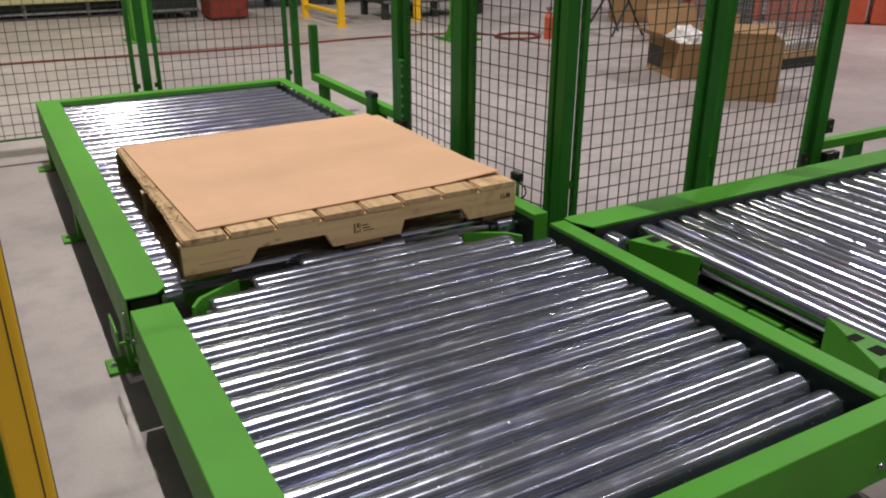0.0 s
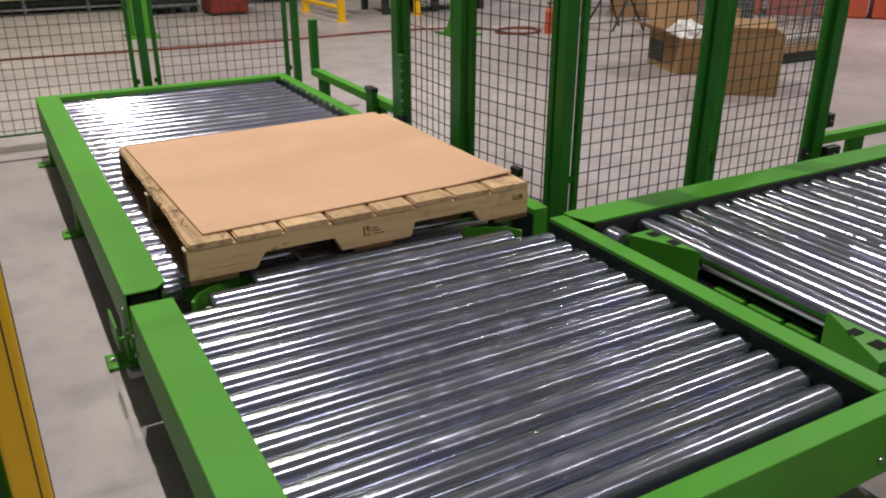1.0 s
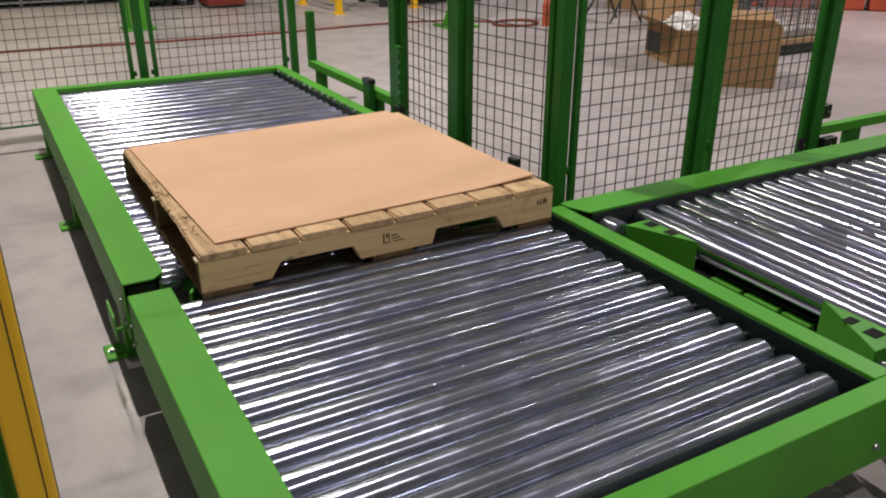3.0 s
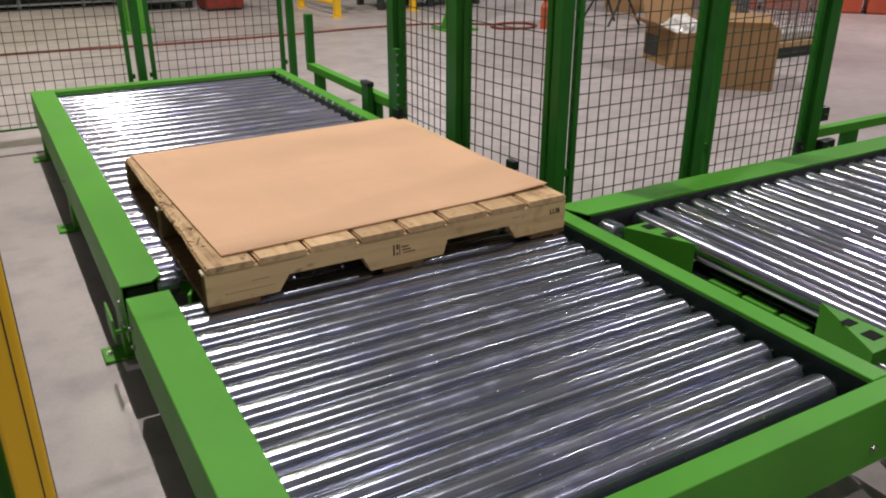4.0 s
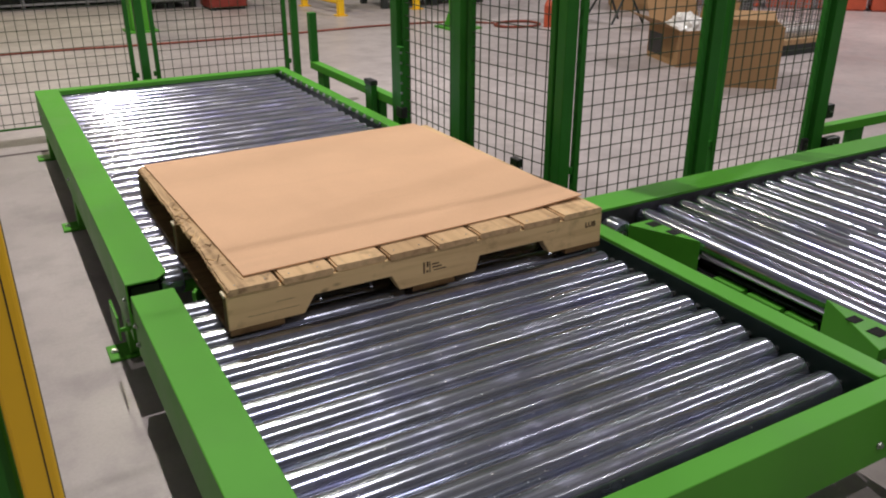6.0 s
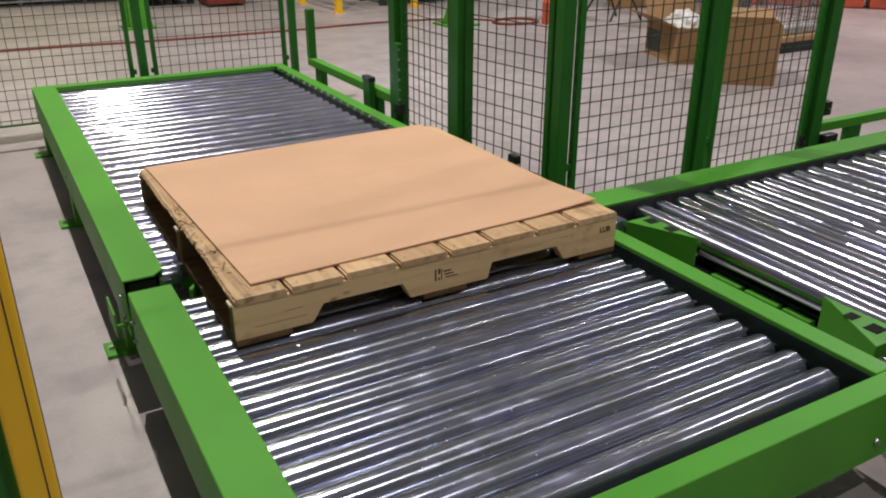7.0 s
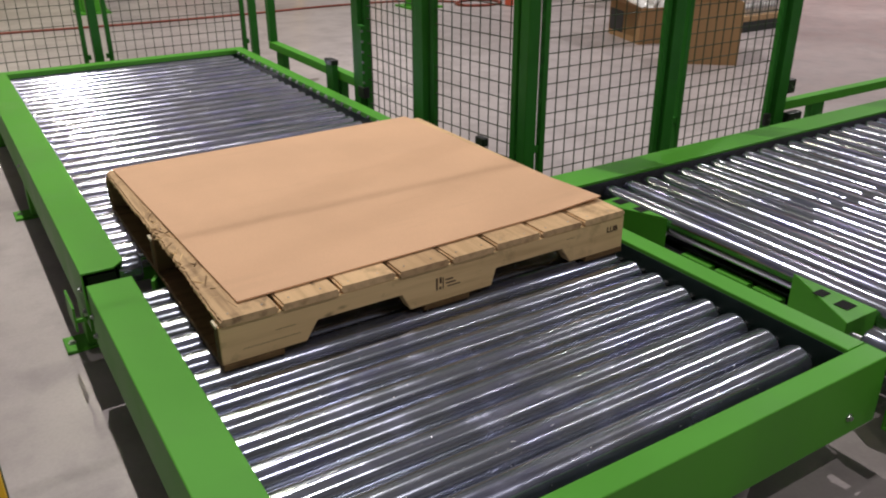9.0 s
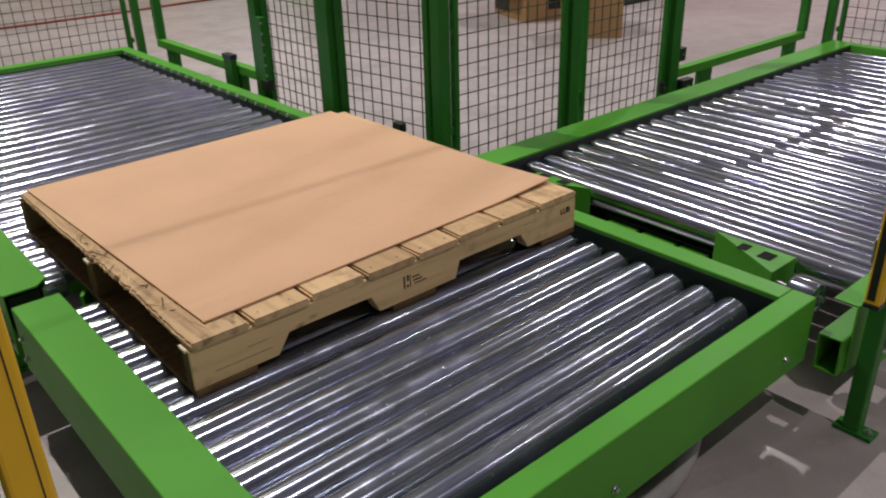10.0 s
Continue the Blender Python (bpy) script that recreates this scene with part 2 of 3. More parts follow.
def hose(points, r, name, mat, parent=None, label=""):
    """A bent tube along a smooth line."""
    cu = bpy.data.curves.new(name, "CURVE")
    cu.dimensions, cu.bevel_depth, cu.bevel_resolution = "3D", r, 3
    sp = cu.splines.new("BEZIER")
    sp.bezier_points.add(len(points) - 1)
    for p, co in zip(sp.bezier_points, points):
        p.co = co
        p.handle_left_type = p.handle_right_type = "AUTO"
    ob = new(name + "_line", cu)
    me = bpy.data.meshes.new_from_object(ob.evaluated_get(bpy.context.evaluated_depsgraph_get()))
    bpy.data.objects.remove(ob)
    me.name = name
    me.materials.clear()
    me.materials.append(mat)
    me.polygons.foreach_set("use_smooth", [True] * len(me.polygons))
    ob = new(name, me)
    ob.parent = parent
    return tagged(ob, label)


def lettering(text, size, mat, parent):
    """Flat stamped letters in the built-in font, as a mesh under a part."""
    cu = bpy.data.curves.new("stamp_letters", "FONT")
    cu.body, cu.size, cu.extrude, cu.offset = text, size, 0.0004, 0.0006
    tmp = new("stamp_letters_line", cu)
    me = bpy.data.meshes.new_from_object(tmp.evaluated_get(bpy.context.evaluated_depsgraph_get()))
    bpy.data.objects.remove(tmp)
    me.name = "stamp_letters"
    me.materials.clear()
    me.materials.append(mat)
    ob = new("stamp_letters", me)
    ob.parent = parent
    return tagged(ob, "dark stamped letters")


# ---------------------------------------------------------------- the hall
bm = bmesh.new()
box(bm, -14, 22, -9, 26, -0.2, 0)
tagged(part("floor", bm, FLOOR), "worn polished concrete warehouse floor with scuffs", "floor", kind="structure")
for nm, r in (("wall_north", (-14, 22, 26, 26.2, 0, 8)), ("wall_south", (-14, 22, -9.2, -9, 0, 8)),
              ("wall_west", (-14.2, -14, -9, 26, 0, 8)), ("wall_east", (22, 22.2, -9, 26, 0, 8))):
    tagged(part(nm, boxes(r), WALL), "plain grey metal hall wall", "wall", kind="structure")
tagged(part("ceiling", boxes((-14.2, 22.2, -9.2, 26.2, 8, 8.2)), CEIL), "white painted metal roof deck of the hall", "ceiling", kind="structure")

# ---------------------------------------------------------------- rollers
PITCH, R_ROLL, Z_ROLL = 0.0929, 0.0438, 0.335 - 0.0438
SPEED = 0.0822


def roller_mesh(length, mat, seg=28):
    """A tube along x from 0 to length with turned-in rims."""
    bm = bmesh.new()
    rings = ((0, 0.02), (0, R_ROLL - 0.009), (0.002, R_ROLL - 0.005), (0.006, R_ROLL - 0.0015), (0.012, R_ROLL),
             (length - 0.012, R_ROLL), (length - 0.006, R_ROLL - 0.0015), (length - 0.002, R_ROLL - 0.005), (length, R_ROLL - 0.009), (length - 0.003, 0.02))
    prev = None
    for x, r in rings:
        ring = [bm.verts.new((x, r * math.cos(2 * math.pi * k / seg), r * math.sin(2 * math.pi * k / seg))) for k in range(seg)]
        if prev:
            for k in range(seg):
                bm.faces.new((prev[k], ring[k], ring[(k + 1) % seg], prev[(k + 1) % seg]))
        else:
            bm.faces.new(ring)
        prev = ring
    bm.faces.new(prev[::-1])
    bmesh.ops.recalc_face_normals(bm, faces=bm.faces)
    return mesh_of("roller", bm, mat, True)


def axle_mesh(length):
    bm = bmesh.new()
    tube(bm, (-0.012, 0, 0), (length + 0.042, 0, 0), 0.0085, 6)
    return mesh_of("axle", bm, AXLE)


ROLLER_DATA = {}
SPIN = []


def roller(parent, at, length, turn=0.0, spin=False, mat=ROLLER):
    key = round(length, 3), mat.name
    if key not in ROLLER_DATA:
        ROLLER_DATA[key] = roller_mesh(length, mat), axle_mesh(length)
    ob = new("roller", ROLLER_DATA[key][0])
    ob.parent = parent
    loc = Vector(at) - base_of(parent)
    start = random.uniform(0, 360)
    ob.matrix_basis = pose(*loc, 0, 0, turn) @ pose(0, 0, 0, start)
    ax = new("axle", ROLLER_DATA[key][1])
    ax.parent = ob
    if spin:
        SPIN.append((ob, loc, start))
    return ob


def bolts(parent, places, axis, r=0.0075):
    """Hexagon bolt heads on a face; axis: the way they stick out."""
    for p in places:
        bm = bmesh.new()
        a = Vector(p)
        tube(bm, a, a + Vector(axis) * 0.003, r * 1.5, 14)
        tube(bm, a + Vector(axis) * 0.003, a + Vector(axis) * 0.009, r, 6)
        part("bolt", bm, BOLT, parent)


def foot(parent, x0, x1, y0, y1):
    leg = part("foot_plate", boxes((x0, x1, y0, y1, 0.0, 0.012), bevel=0.002), GREEN, parent)
    bolts(leg, [(x0 + 0.022, (y0 + y1) / 2, 0.012)], (0, 0, 1), 0.008)


TOP, LOW = 0.355, 0.172

# near section of the main line
near = thing("roller_conveyor", (0.75, 1.43, 0), "green powder-coated roller conveyor section with bright zinc rollers", "conveyor", "conveyor sections")
rail = part("chain_guard", boxes((0, 0.12, 0.752, 2.11, LOW, TOP), bevel=0.003), GREEN, near)
bolts(rail, [(0, 2.07, 0.28), (0, 2.07, 0.22), (0, 1.2, 0.23)], (-1, 0, 0), 0.006)
rail = part("side_rail", boxes((1.437, 1.502, 0.815, 2.098, LOW, TOP), bevel=0.003), GREEN, near)
rail = part("end_panel", boxes((0.1215, 1.502, 0.752, 0.8135, LOW, TOP), bevel=0.003), GREEN, near)
bolts(rail, [(1.385, 0.752, 0.225), (0.72, 0.752, 0.225), (0.2, 0.752, 0.225)], (0, -1, 0), 0.0065)
# thin added sheets paint the shade on the inner faces
part("liner", boxes((1.4335, 1.4365, 0.815, 2.095, LOW, 0.343)), INNER_SHADE, near, "thin dark sheet standing for shade inside the frame")
part("liner", boxes((0.122, 1.433, 0.814, 0.817, LOW, 0.346)), INNER_SHADE, near, "thin dark sheet standing for shade inside the frame")
for k in range(13):
    roller(near, (0.105, 0.905 + PITCH * k, Z_ROLL), 1.29, spin=True)
roller(near, (0.222, 0.905 + PITCH * 13, Z_ROLL), 1.06, spin=True)
roller(near, (0.376, 0.905 + PITCH * 14, Z_ROLL), 0.75, spin=True)
for x in (0.15, 1.40):
    for y in (0.95, 1.95):
        part("leg", boxes((x - 0.03, x + 0.03, y - 0.03, y + 0.03, 0.012, 0.2), bevel=0.003), GREEN, near)
        foot(near, x - 0.05, x + 0.05, y - 0.05, y + 0.05)
part("cross_member", boxes((0.121, 1.436, 0.93, 0.97, 0.18, 0.23)), GREEN, near)
part("cross_member", boxes((0.121, 1.436, 1.93, 1.97, 0.18, 0.23)), GREEN, near)

# far section of the main line
far = thing("roller_conveyor", (0.75, 3.66, 0), "long green roller conveyor section reflecting the hall lights", "conveyor", "conveyor sections")
rail = part("chain_guard", prism([(0, 2.192), (0.088, 2.192), (0.123, 2.23), (0.123, 5.13), (0, 5.13)], TOP - 0.006, TOP, bevel=0.0015), GREEN, far)
bm = boxes((0, 0.004, 2.192, 5.13, LOW, TOP - 0.0065), (0.119, 0.123, 2.26, 5.13, LOW, TOP - 0.0065), (0.0045, 0.1185, 5.126, 5.13, LOW, TOP - 0.0065))
part("guard_side", bm, GREEN, far)
part("guard_core", boxes((0.02, 0.1, 2.24, 5.1, 0.2, 0.32)), DARK, far, "dark chain housing inside the guard")
bolts(rail, [(0, 2.235, 0.29), (0, 2.235, 0.22), (0, 3.65, 0.25), (0, 4.9, 0.25)], (-1, 0, 0), 0.006)
rail = part("side_rail", boxes((1.437, 1.5, 2.192, 5.052, LOW, TOP), bevel=0.003), GREEN, far)
part("end_panel", boxes((0.1245, 1.5, 5.0535, 5.13, LOW, TOP), bevel=0.003), GREEN, far)
y0 = 2.2985
# the far frame's inner shade, painted with dark sheets too
part("liner", boxes((1.4335, 1.4365, 2.195, 5.05, LOW, 0.334)), INNER_SHADE, far, "thin dark sheet standing for shade inside the frame")
part("liner", boxes((0.125, 1.433, 5.05, 5.053, LOW, 0.33)), INNER_SHADE, far, "thin dark sheet standing for shade inside the frame")
for k in range(1, 30):
    r = roller(far, (0.108, y0 + PITCH * k, Z_ROLL), 1.29, spin=True, mat=WORN_ROLLER)
    bolts(rail, [(1.437, y0 + PITCH * k, 0.341)], (-1, 0, 0), 0.0085)
roller(far, (0.105, y0, Z_ROLL), 0.075, spin=True)
roller(far, (1.325, y0, Z_ROLL), 0.075, spin=True)
roller(far, (0.558, y0, Z_ROLL), 0.39, spin=True)
for s, x in ((1, 0.0), (-1, 1.502)):
    pts = [(x + s * a, b) for a, b in ((0.168, 2.118), (0.176, 2.11), (0.21, 2.162), (0.345, 2.238), (0.338, 2.246), (0.2, 2.172))]
    part("transfer_bracket", prism(pts[::s], 0.2, 0.322, bevel=0.002), GREEN, far)
for y in (2.45, 3.72, 4.94):
    for x, s in ((0.03, 1), (1.44, -1)):
        part("leg", boxes((x - 0.025, x + 0.025, y - 0.04, y + 0.04, 0.012, 0.19), bevel=0.003), GREEN, far)
    foot(far, -0.06, 0.05, y - 0.05, y + 0.05)
    foot(far, 1.42, 1.53, y - 0.05, y + 0.05)
    part("cross_member", boxes((0.124, 1.436, y - 0.02, y + 0.02, 0.18, 0.23)), GREEN, far)
part("leg_bracket", boxes((-0.038, -0.032, 2.205, 2.34, 0.175, 0.25), (-0.0315, -0.0005, 2.23, 2.24, 0.19, 0.2)), GREEN, far)

# side branch
branch = thing("roller_conveyor", (3.0, 1.37, 0), "green roller conveyor branch with idle zinc rollers beside a wire fence", "conveyor", "conveyor sections")
rail = part("chain_guard", prism([(1.512, 2.075), (1.545, 1.99), (4.45, 1.99), (4.45, 2.12), (1.545, 2.12), (1.512, 2.115)], TOP - 0.006, TOP, bevel=0.0015), GREEN, branch)
part("guard_side", boxes((1.56, 4.45, 1.99, 1.994, LOW, TOP - 0.0065), (1.56, 4.45, 2.116, 2.12, LOW, TOP - 0.0065)), GREEN, branch)
part("guard_core", boxes((1.58, 4.4, 2.01, 2.1, 0.2, 0.32)), DARK, branch, "dark chain housing inside the guard")
rail = part("side_rail", boxes((1.53, 4.45, 0.66, 0.664, 0.16, TOP - 0.0045), (1.53, 4.45, 0.66, 0.722, TOP - 0.004, TOP)), GREEN, branch)
part("end_panel", boxes((4.386, 4.45, 0.7235, 1.9885, LOW, TOP - 0.001), bevel=0.003), GREEN, branch)
# open box channel under the near rail
part("channel", boxes((1.49, 4.3, 0.6655, 0.7255, 0.266, 0.27), (1.49, 4.3, 0.6655, 0.7255, 0.168, 0.172),
                      (1.49, 4.3, 0.7215, 0.7255, 0.172, 0.266), (1.49, 4.3, 0.6655, 0.6695, 0.172, 0.266)), GREEN, branch)
# near-black sheet added as shade along the guard's inner side
part("liner", boxes((1.56, 4.384, 1.9865, 1.9895, LOW, 0.346)), DARK, branch, "thin dark sheet standing for shade inside the frame")
for k in range(28):
    roller(branch, (1.782 + PITCH * k, 0.715, Z_ROLL), 1.27, 90, mat=CLEAN_ROLLER)
for y in (1.9, 0.79):
    roller(branch, (1.615, y, Z_ROLL), 0.08, 90)
part("recessed_roller", tube(bmesh.new(), (1.80, 1.18, 0.211), (1.80, 1.70, 0.211), 0.026, 20), DRIVE, branch, "dark steel recessed drive roller", True)
for ya, yb in ((1.2, 1.302), (1.318, 1.446), (1.464, 1.585)):
    part("cover_plate", boxes((1.735, 1.765, ya, yb, 0.12, 0.224), bevel=0.004), GREEN, branch)
for pts, slot in (([(1.63, 1.892), (1.734, 1.655), (1.734, 1.892)], (1.685, 1.727, 1.83, 1.87)),
                  ([(1.60, 0.92), (1.734, 0.92), (1.734, 1.175)], (1.66, 1.705, 0.96, 1.0))):
    br = part("transfer_bracket", prism(pts, 0.19, 0.325, bevel=0.002), GREEN, branch)
    part("slot", boxes((slot[0], slot[1], slot[2], slot[3], 0.3255, 0.327)), HOLE, br)
    part("slot", boxes((slot[0] + 0.01, slot[1] + 0.005, slot[2] - 0.09 if pts[0][1] > 1.5 else slot[2] + 0.08, slot[3] - 0.09 if pts[0][1] > 1.5 else slot[3] + 0.07, 0.3255, 0.327)), HOLE, br)
for x in (1.9, 3.1, 4.3):
    for y in (0.75, 1.95):
        part("leg", boxes((x - 0.03, x + 0.03, y - 0.022, y + 0.022, 0.012, 0.2), bevel=0.003), GREEN, branch)
        foot(branch, x - 0.05, x + 0.05, y - 0.05, y + 0.05)

# ---------------------------------------------------------------- safety fence
FENCE_TOP = 2.2


def post(x, y, top=FENCE_TOP, w=0.06):
    p = thing("fence_post", (x, y, 0), "dark green square steel fence post with base plate", "fence post", "fence posts")
    h = w / 2
    part("upright", boxes((x - h, x + h, y - h, y + h, 0.012, top), bevel=0.003), FENCE_GREEN, p)
    part("base_plate", boxes((x - 0.07, x + 0.07, y - 0.07, y + 0.07, 0, 0.012), bevel=0.002), FENCE_GREEN, p)
    return p


def panel(a, b, first=0.05, z0=0.1, z1=FENCE_TOP, step=0.0572, rise=0.0595, f=0.026):
    """A framed wire-mesh panel from plan point a to b."""
    a, b = Vector((*a, 0)), Vector((*b, 0))
    d = (b - a).normalized()
    n = Vector((-d.y, d.x, 0))
    long = (b - a).length
    turn = math.degrees(math.atan2(d.y, d.x))
    p = thing("mesh_fence", a, "green framed safety fence of dark welded wire mesh", "fence", "mesh fences")

    def bar(name, u0, u1, zz0, zz1, w):
        bm = boxes((u0, u1, -w / 2, w / 2, zz0, zz1), bevel=0.002)
        bmesh.ops.transform(bm, matrix=Matrix.Translation(a) @ pose(0, 0, 0, 0, 0, turn), verts=bm.verts)
        return part(name, bm, FENCE_GREEN, p)
    bar("stile", 0, f, z0, z1, f)
    bar("stile", long - f, long, z0, z1, f)
    bar("top_rail", f, long - f, z1 - f, z1, f)
    bar("bottom_rail", f, long - f, z0, z0 + 0.012, 0.012)
    for zc in (0.34, 1.1, 1.9):
        bar("clip", -0.016, -0.0005, zc, zc + 0.03, 0.018)
        bar("clip", long + 0.0005, long + 0.016, zc, zc + 0.03, 0.018)
    bm = bmesh.new()
    w = 0.0036 / 2
    u = first
    while u < long - f:
        box(bm, u - w, u + w, -w, w, z0 + 0.01, z1 - f)
        u += step
    z = 0.135
    while z < z1 - f:
        box(bm, f * 0.6, long - f * 0.6, w, 3 * w, z - w, z + w)
        z += rise
    bmesh.ops.transform(bm, matrix=Matrix.Translation(a) @ pose(0, 0, 0, 0, 0, turn), verts=bm.verts)
    part("wire_mesh", bm, WIRE, p)
    return p


for x, y, w in ((1.62, 3.635, 0.07), (1.62, 3.02, 0.065), (1.717, 2.41, 0.055), (2.487, 2.41, 0.062), (3.262, 2.41, 0.075), (1.655, 5.3, 0.045),
                (0.66, 5.3, 0.05), (-0.75, 5.3, 0.05), (4.78, 2.3, 0.05), (4.78, 0.9, 0.05)):
    post(x, y, w=w)
panel((1.62, 3.078), (1.62, 3.592))
panel((1.697, 2.447), (1.622, 2.964))
panel((1.778, 2.41), (2.452, 2.41), 0.083)
panel((2.563, 2.41), (3.216, 2.41), 0.0772)
panel((0.72, 5.3), (1.60, 5.3))
panel((-0.7, 5.3), (0.60, 5.3))
panel((-2.1, 5.3), (-0.8, 5.3))
panel((4.78, 0.96), (4.78, 2.24))

# unseen rod and hangers, added only to cast a faint line across the sheet
hb = thing("hanging_conduit", (0.7, 4.14, 0), "unseen thin rod added to cast a faint shadow line on the sheet", "conduit")
part("tube", tube(bmesh.new(), (-1.5, 4.14, 5.2), (3.0, 4.14, 5.2), 0.0013, 10), BLACK, hb)
for x in (-1.45, 2.95):
    part("hanger_rod", tube(bmesh.new(), (x, 4.14, 5.21), (x, 4.14, 8.0), 0.005, 6), AXLE, hb)

# muting brackets beside the two lines
mb = thing("sensor_bracket", (1.62, 4.3, 0), "low green steel bar on short feet with sensor uprights", "sensor bracket", "sensor brackets")
part("bar", boxes((1.595, 1.645, 3.68, 4.88, 0.375, 0.42), bevel=0.002), GREEN, mb)
part("upright", boxes((1.597, 1.643, 4.84, 4.89, 0.421, 0.72), bevel=0.002), FENCE_GREEN, mb)
for y in (4.72, 3.90):
    part("leg", boxes((1.60, 1.64, y - 0.05, y + 0.05, 0.0, 0.374), bevel=0.002), FENCE_GREEN, mb)
part("sensor_post", boxes((1.56, 1.593, 3.87, 3.955, 0.1, 0.475), bevel=0.003), FENCE_GREEN, mb)
part("sensor", boxes((1.557, 1.596, 3.865, 3.96, 0.452, 0.478), bevel=0.003), BLACK, mb, "dark sensor head")
mb = thing("sensor_bracket", (4.0, 2.41, 0), "low green steel bar on short feet beside the branch line", "sensor bracket", "sensor brackets")
part("bar", boxes((3.302, 4.66, 2.385, 2.435, 0.295, 0.34), bevel=0.002), GREEN, mb)
part("upright", boxes((4.63, 4.68, 2.387, 2.433, 0.341, 0.72), bevel=0.002), FENCE_GREEN, mb)
for x in (3.6, 4.52):
    part("leg", boxes((x - 0.05, x + 0.05, 2.39, 2.43, 0.0, 0.294), bevel=0.002), FENCE_GREEN, mb)

# latch boxes on the posts
for x0, x1, y0, y1, z0, z1 in ((3.301, 3.36, 2.375, 2.415, 0.38, 0.45), (3.301, 3.40, 2.34, 2.383, 0.22, 0.29), (3.165, 3.2, 2.37, 2.395, 0.24, 0.30)):
    lb = thing("latch_box", ((x0 + x1) / 2, y0, z0), "small black plastic latch box on a fence post", "latch", "latch boxes")
    part("body", boxes((x0, x1, y0, y1, z0, z1), bevel=0.006), BLACK, lb)
    bolts(lb, [((x0 + x1) / 2, y0, (z0 + z1) / 2)], (0, -1, 0), 0.004)
lp = thing("latch_plate", (1.62, 3.575, 0.35), "tall green slotted latch plate on a fence post", "latch")
part("plate", boxes((1.574, 1.60, 3.545, 3.594, 0.40, 0.70), bevel=0.002), FENCE_GREEN, lp)
for k in range(6):
    part("tooth", boxes((1.573, 1.58, 3.535, 3.545, 0.42 + 0.05 * k, 0.43 + 0.05 * k)), AXLE, lp)
part("catch", boxes((1.57, 1.605, 3.535, 3.6, 0.345, 0.40), bevel=0.004), BLACK, lp, "black plastic catch")
se = thing("photo_sensor", (1.53, 2.44, 0.3), "small black photoelectric sensor on a thin bracket", "sensor")
part("head", boxes((1.515, 1.545, 2.42, 2.475, 0.40, 0.435), bevel=0.005), BLACK, se)
part("bracket", boxes((1.528, 1.532, 2.43, 2.45, 0.18, 0.40)), AXLE, se)

hose([(1.53, 2.43, 0.40), (1.548, 2.41, 0.37), (1.55, 2.43, 0.33), (1.535, 2.46, 0.30), (1.53, 2.47, 0.24)], 0.003, "sensor_cable", BLACK, se)
se.children[-1].matrix_parent_inverse = Matrix.Translation(se.location).inverted()

# ---------------------------------------------------------------- light curtains


def curtain(x0, x1, y0, y1, low, side, px, py, w, label):
    """A slim housing whose lens looks along x, clamped to its own post."""
    c = thing("light_curtain", (px, py, 0), label, "light curtain", "light curtain pair")
    h = part("housing", boxes((x0, x1, y0, y1, low, 1.62), bevel=0.0035), YELLOW, c, "yellow housing")
    sx = x1 if side > 0 else x0
    part("window", boxes((min(sx, sx + side * 0.0006), max(sx, sx + side * 0.0006), y0 + 0.012, y1 - 0.006, low + 0.01, 1.6)), BLACK, h, "dark lens strip")
    gx = x1 - 0.0085 if side > 0 else x0 + 0.0085
    part("seam", boxes((gx - 0.0006, gx + 0.0006, y0 - 0.0006, y0 + 0.001, low + 0.004, 1.615)), BLACK, h)
    part("end_cap", boxes((x0 - 0.001, x1 + 0.001, y0 - 0.001, y1 + 0.001, low - 0.012, low - 0.0005), bevel=0.003), BLACK, h)
    k = w / 2
    part("upright", boxes((px - k, px + k, py - k, py + k, 0.012, 1.7), bevel=0.004), FENCE_GREEN, c)
    part("base_plate", boxes((px - k - 0.004, px + k + 0.004, py - k - 0.035, py + k + 0.02, 0, 0.012), bevel=0.002), FENCE_GREEN, c)
    bolts(c, [(px, py - k - 0.018, 0.012)], (0, 0, 1), 0.008)
    part("clamp", boxes((min(x0, px), max(x1, px), y1, py - k + 0.002 if py - k > y1 else y1 + 0.004, low + 0.1, low + 0.16)), AXLE, c)


curtain(-0.275, -0.2445, 0.585, 0.62, 0.47, 1, -0.317, 0.665, 0.08, "yellow safety light curtain on a green post beside the conveyor")
curtain(1.474, 1.508, 0.60, 0.636, 0.40, -1, 1.547, 0.618, 0.042, "yellow light curtain with dark lens strip on a green post")

# ---------------------------------------------------------------- the pallet and its sheet
PX0, PZ0, PLONG, PDEEP = 0.187, 0.3355, 1.217, 1.17


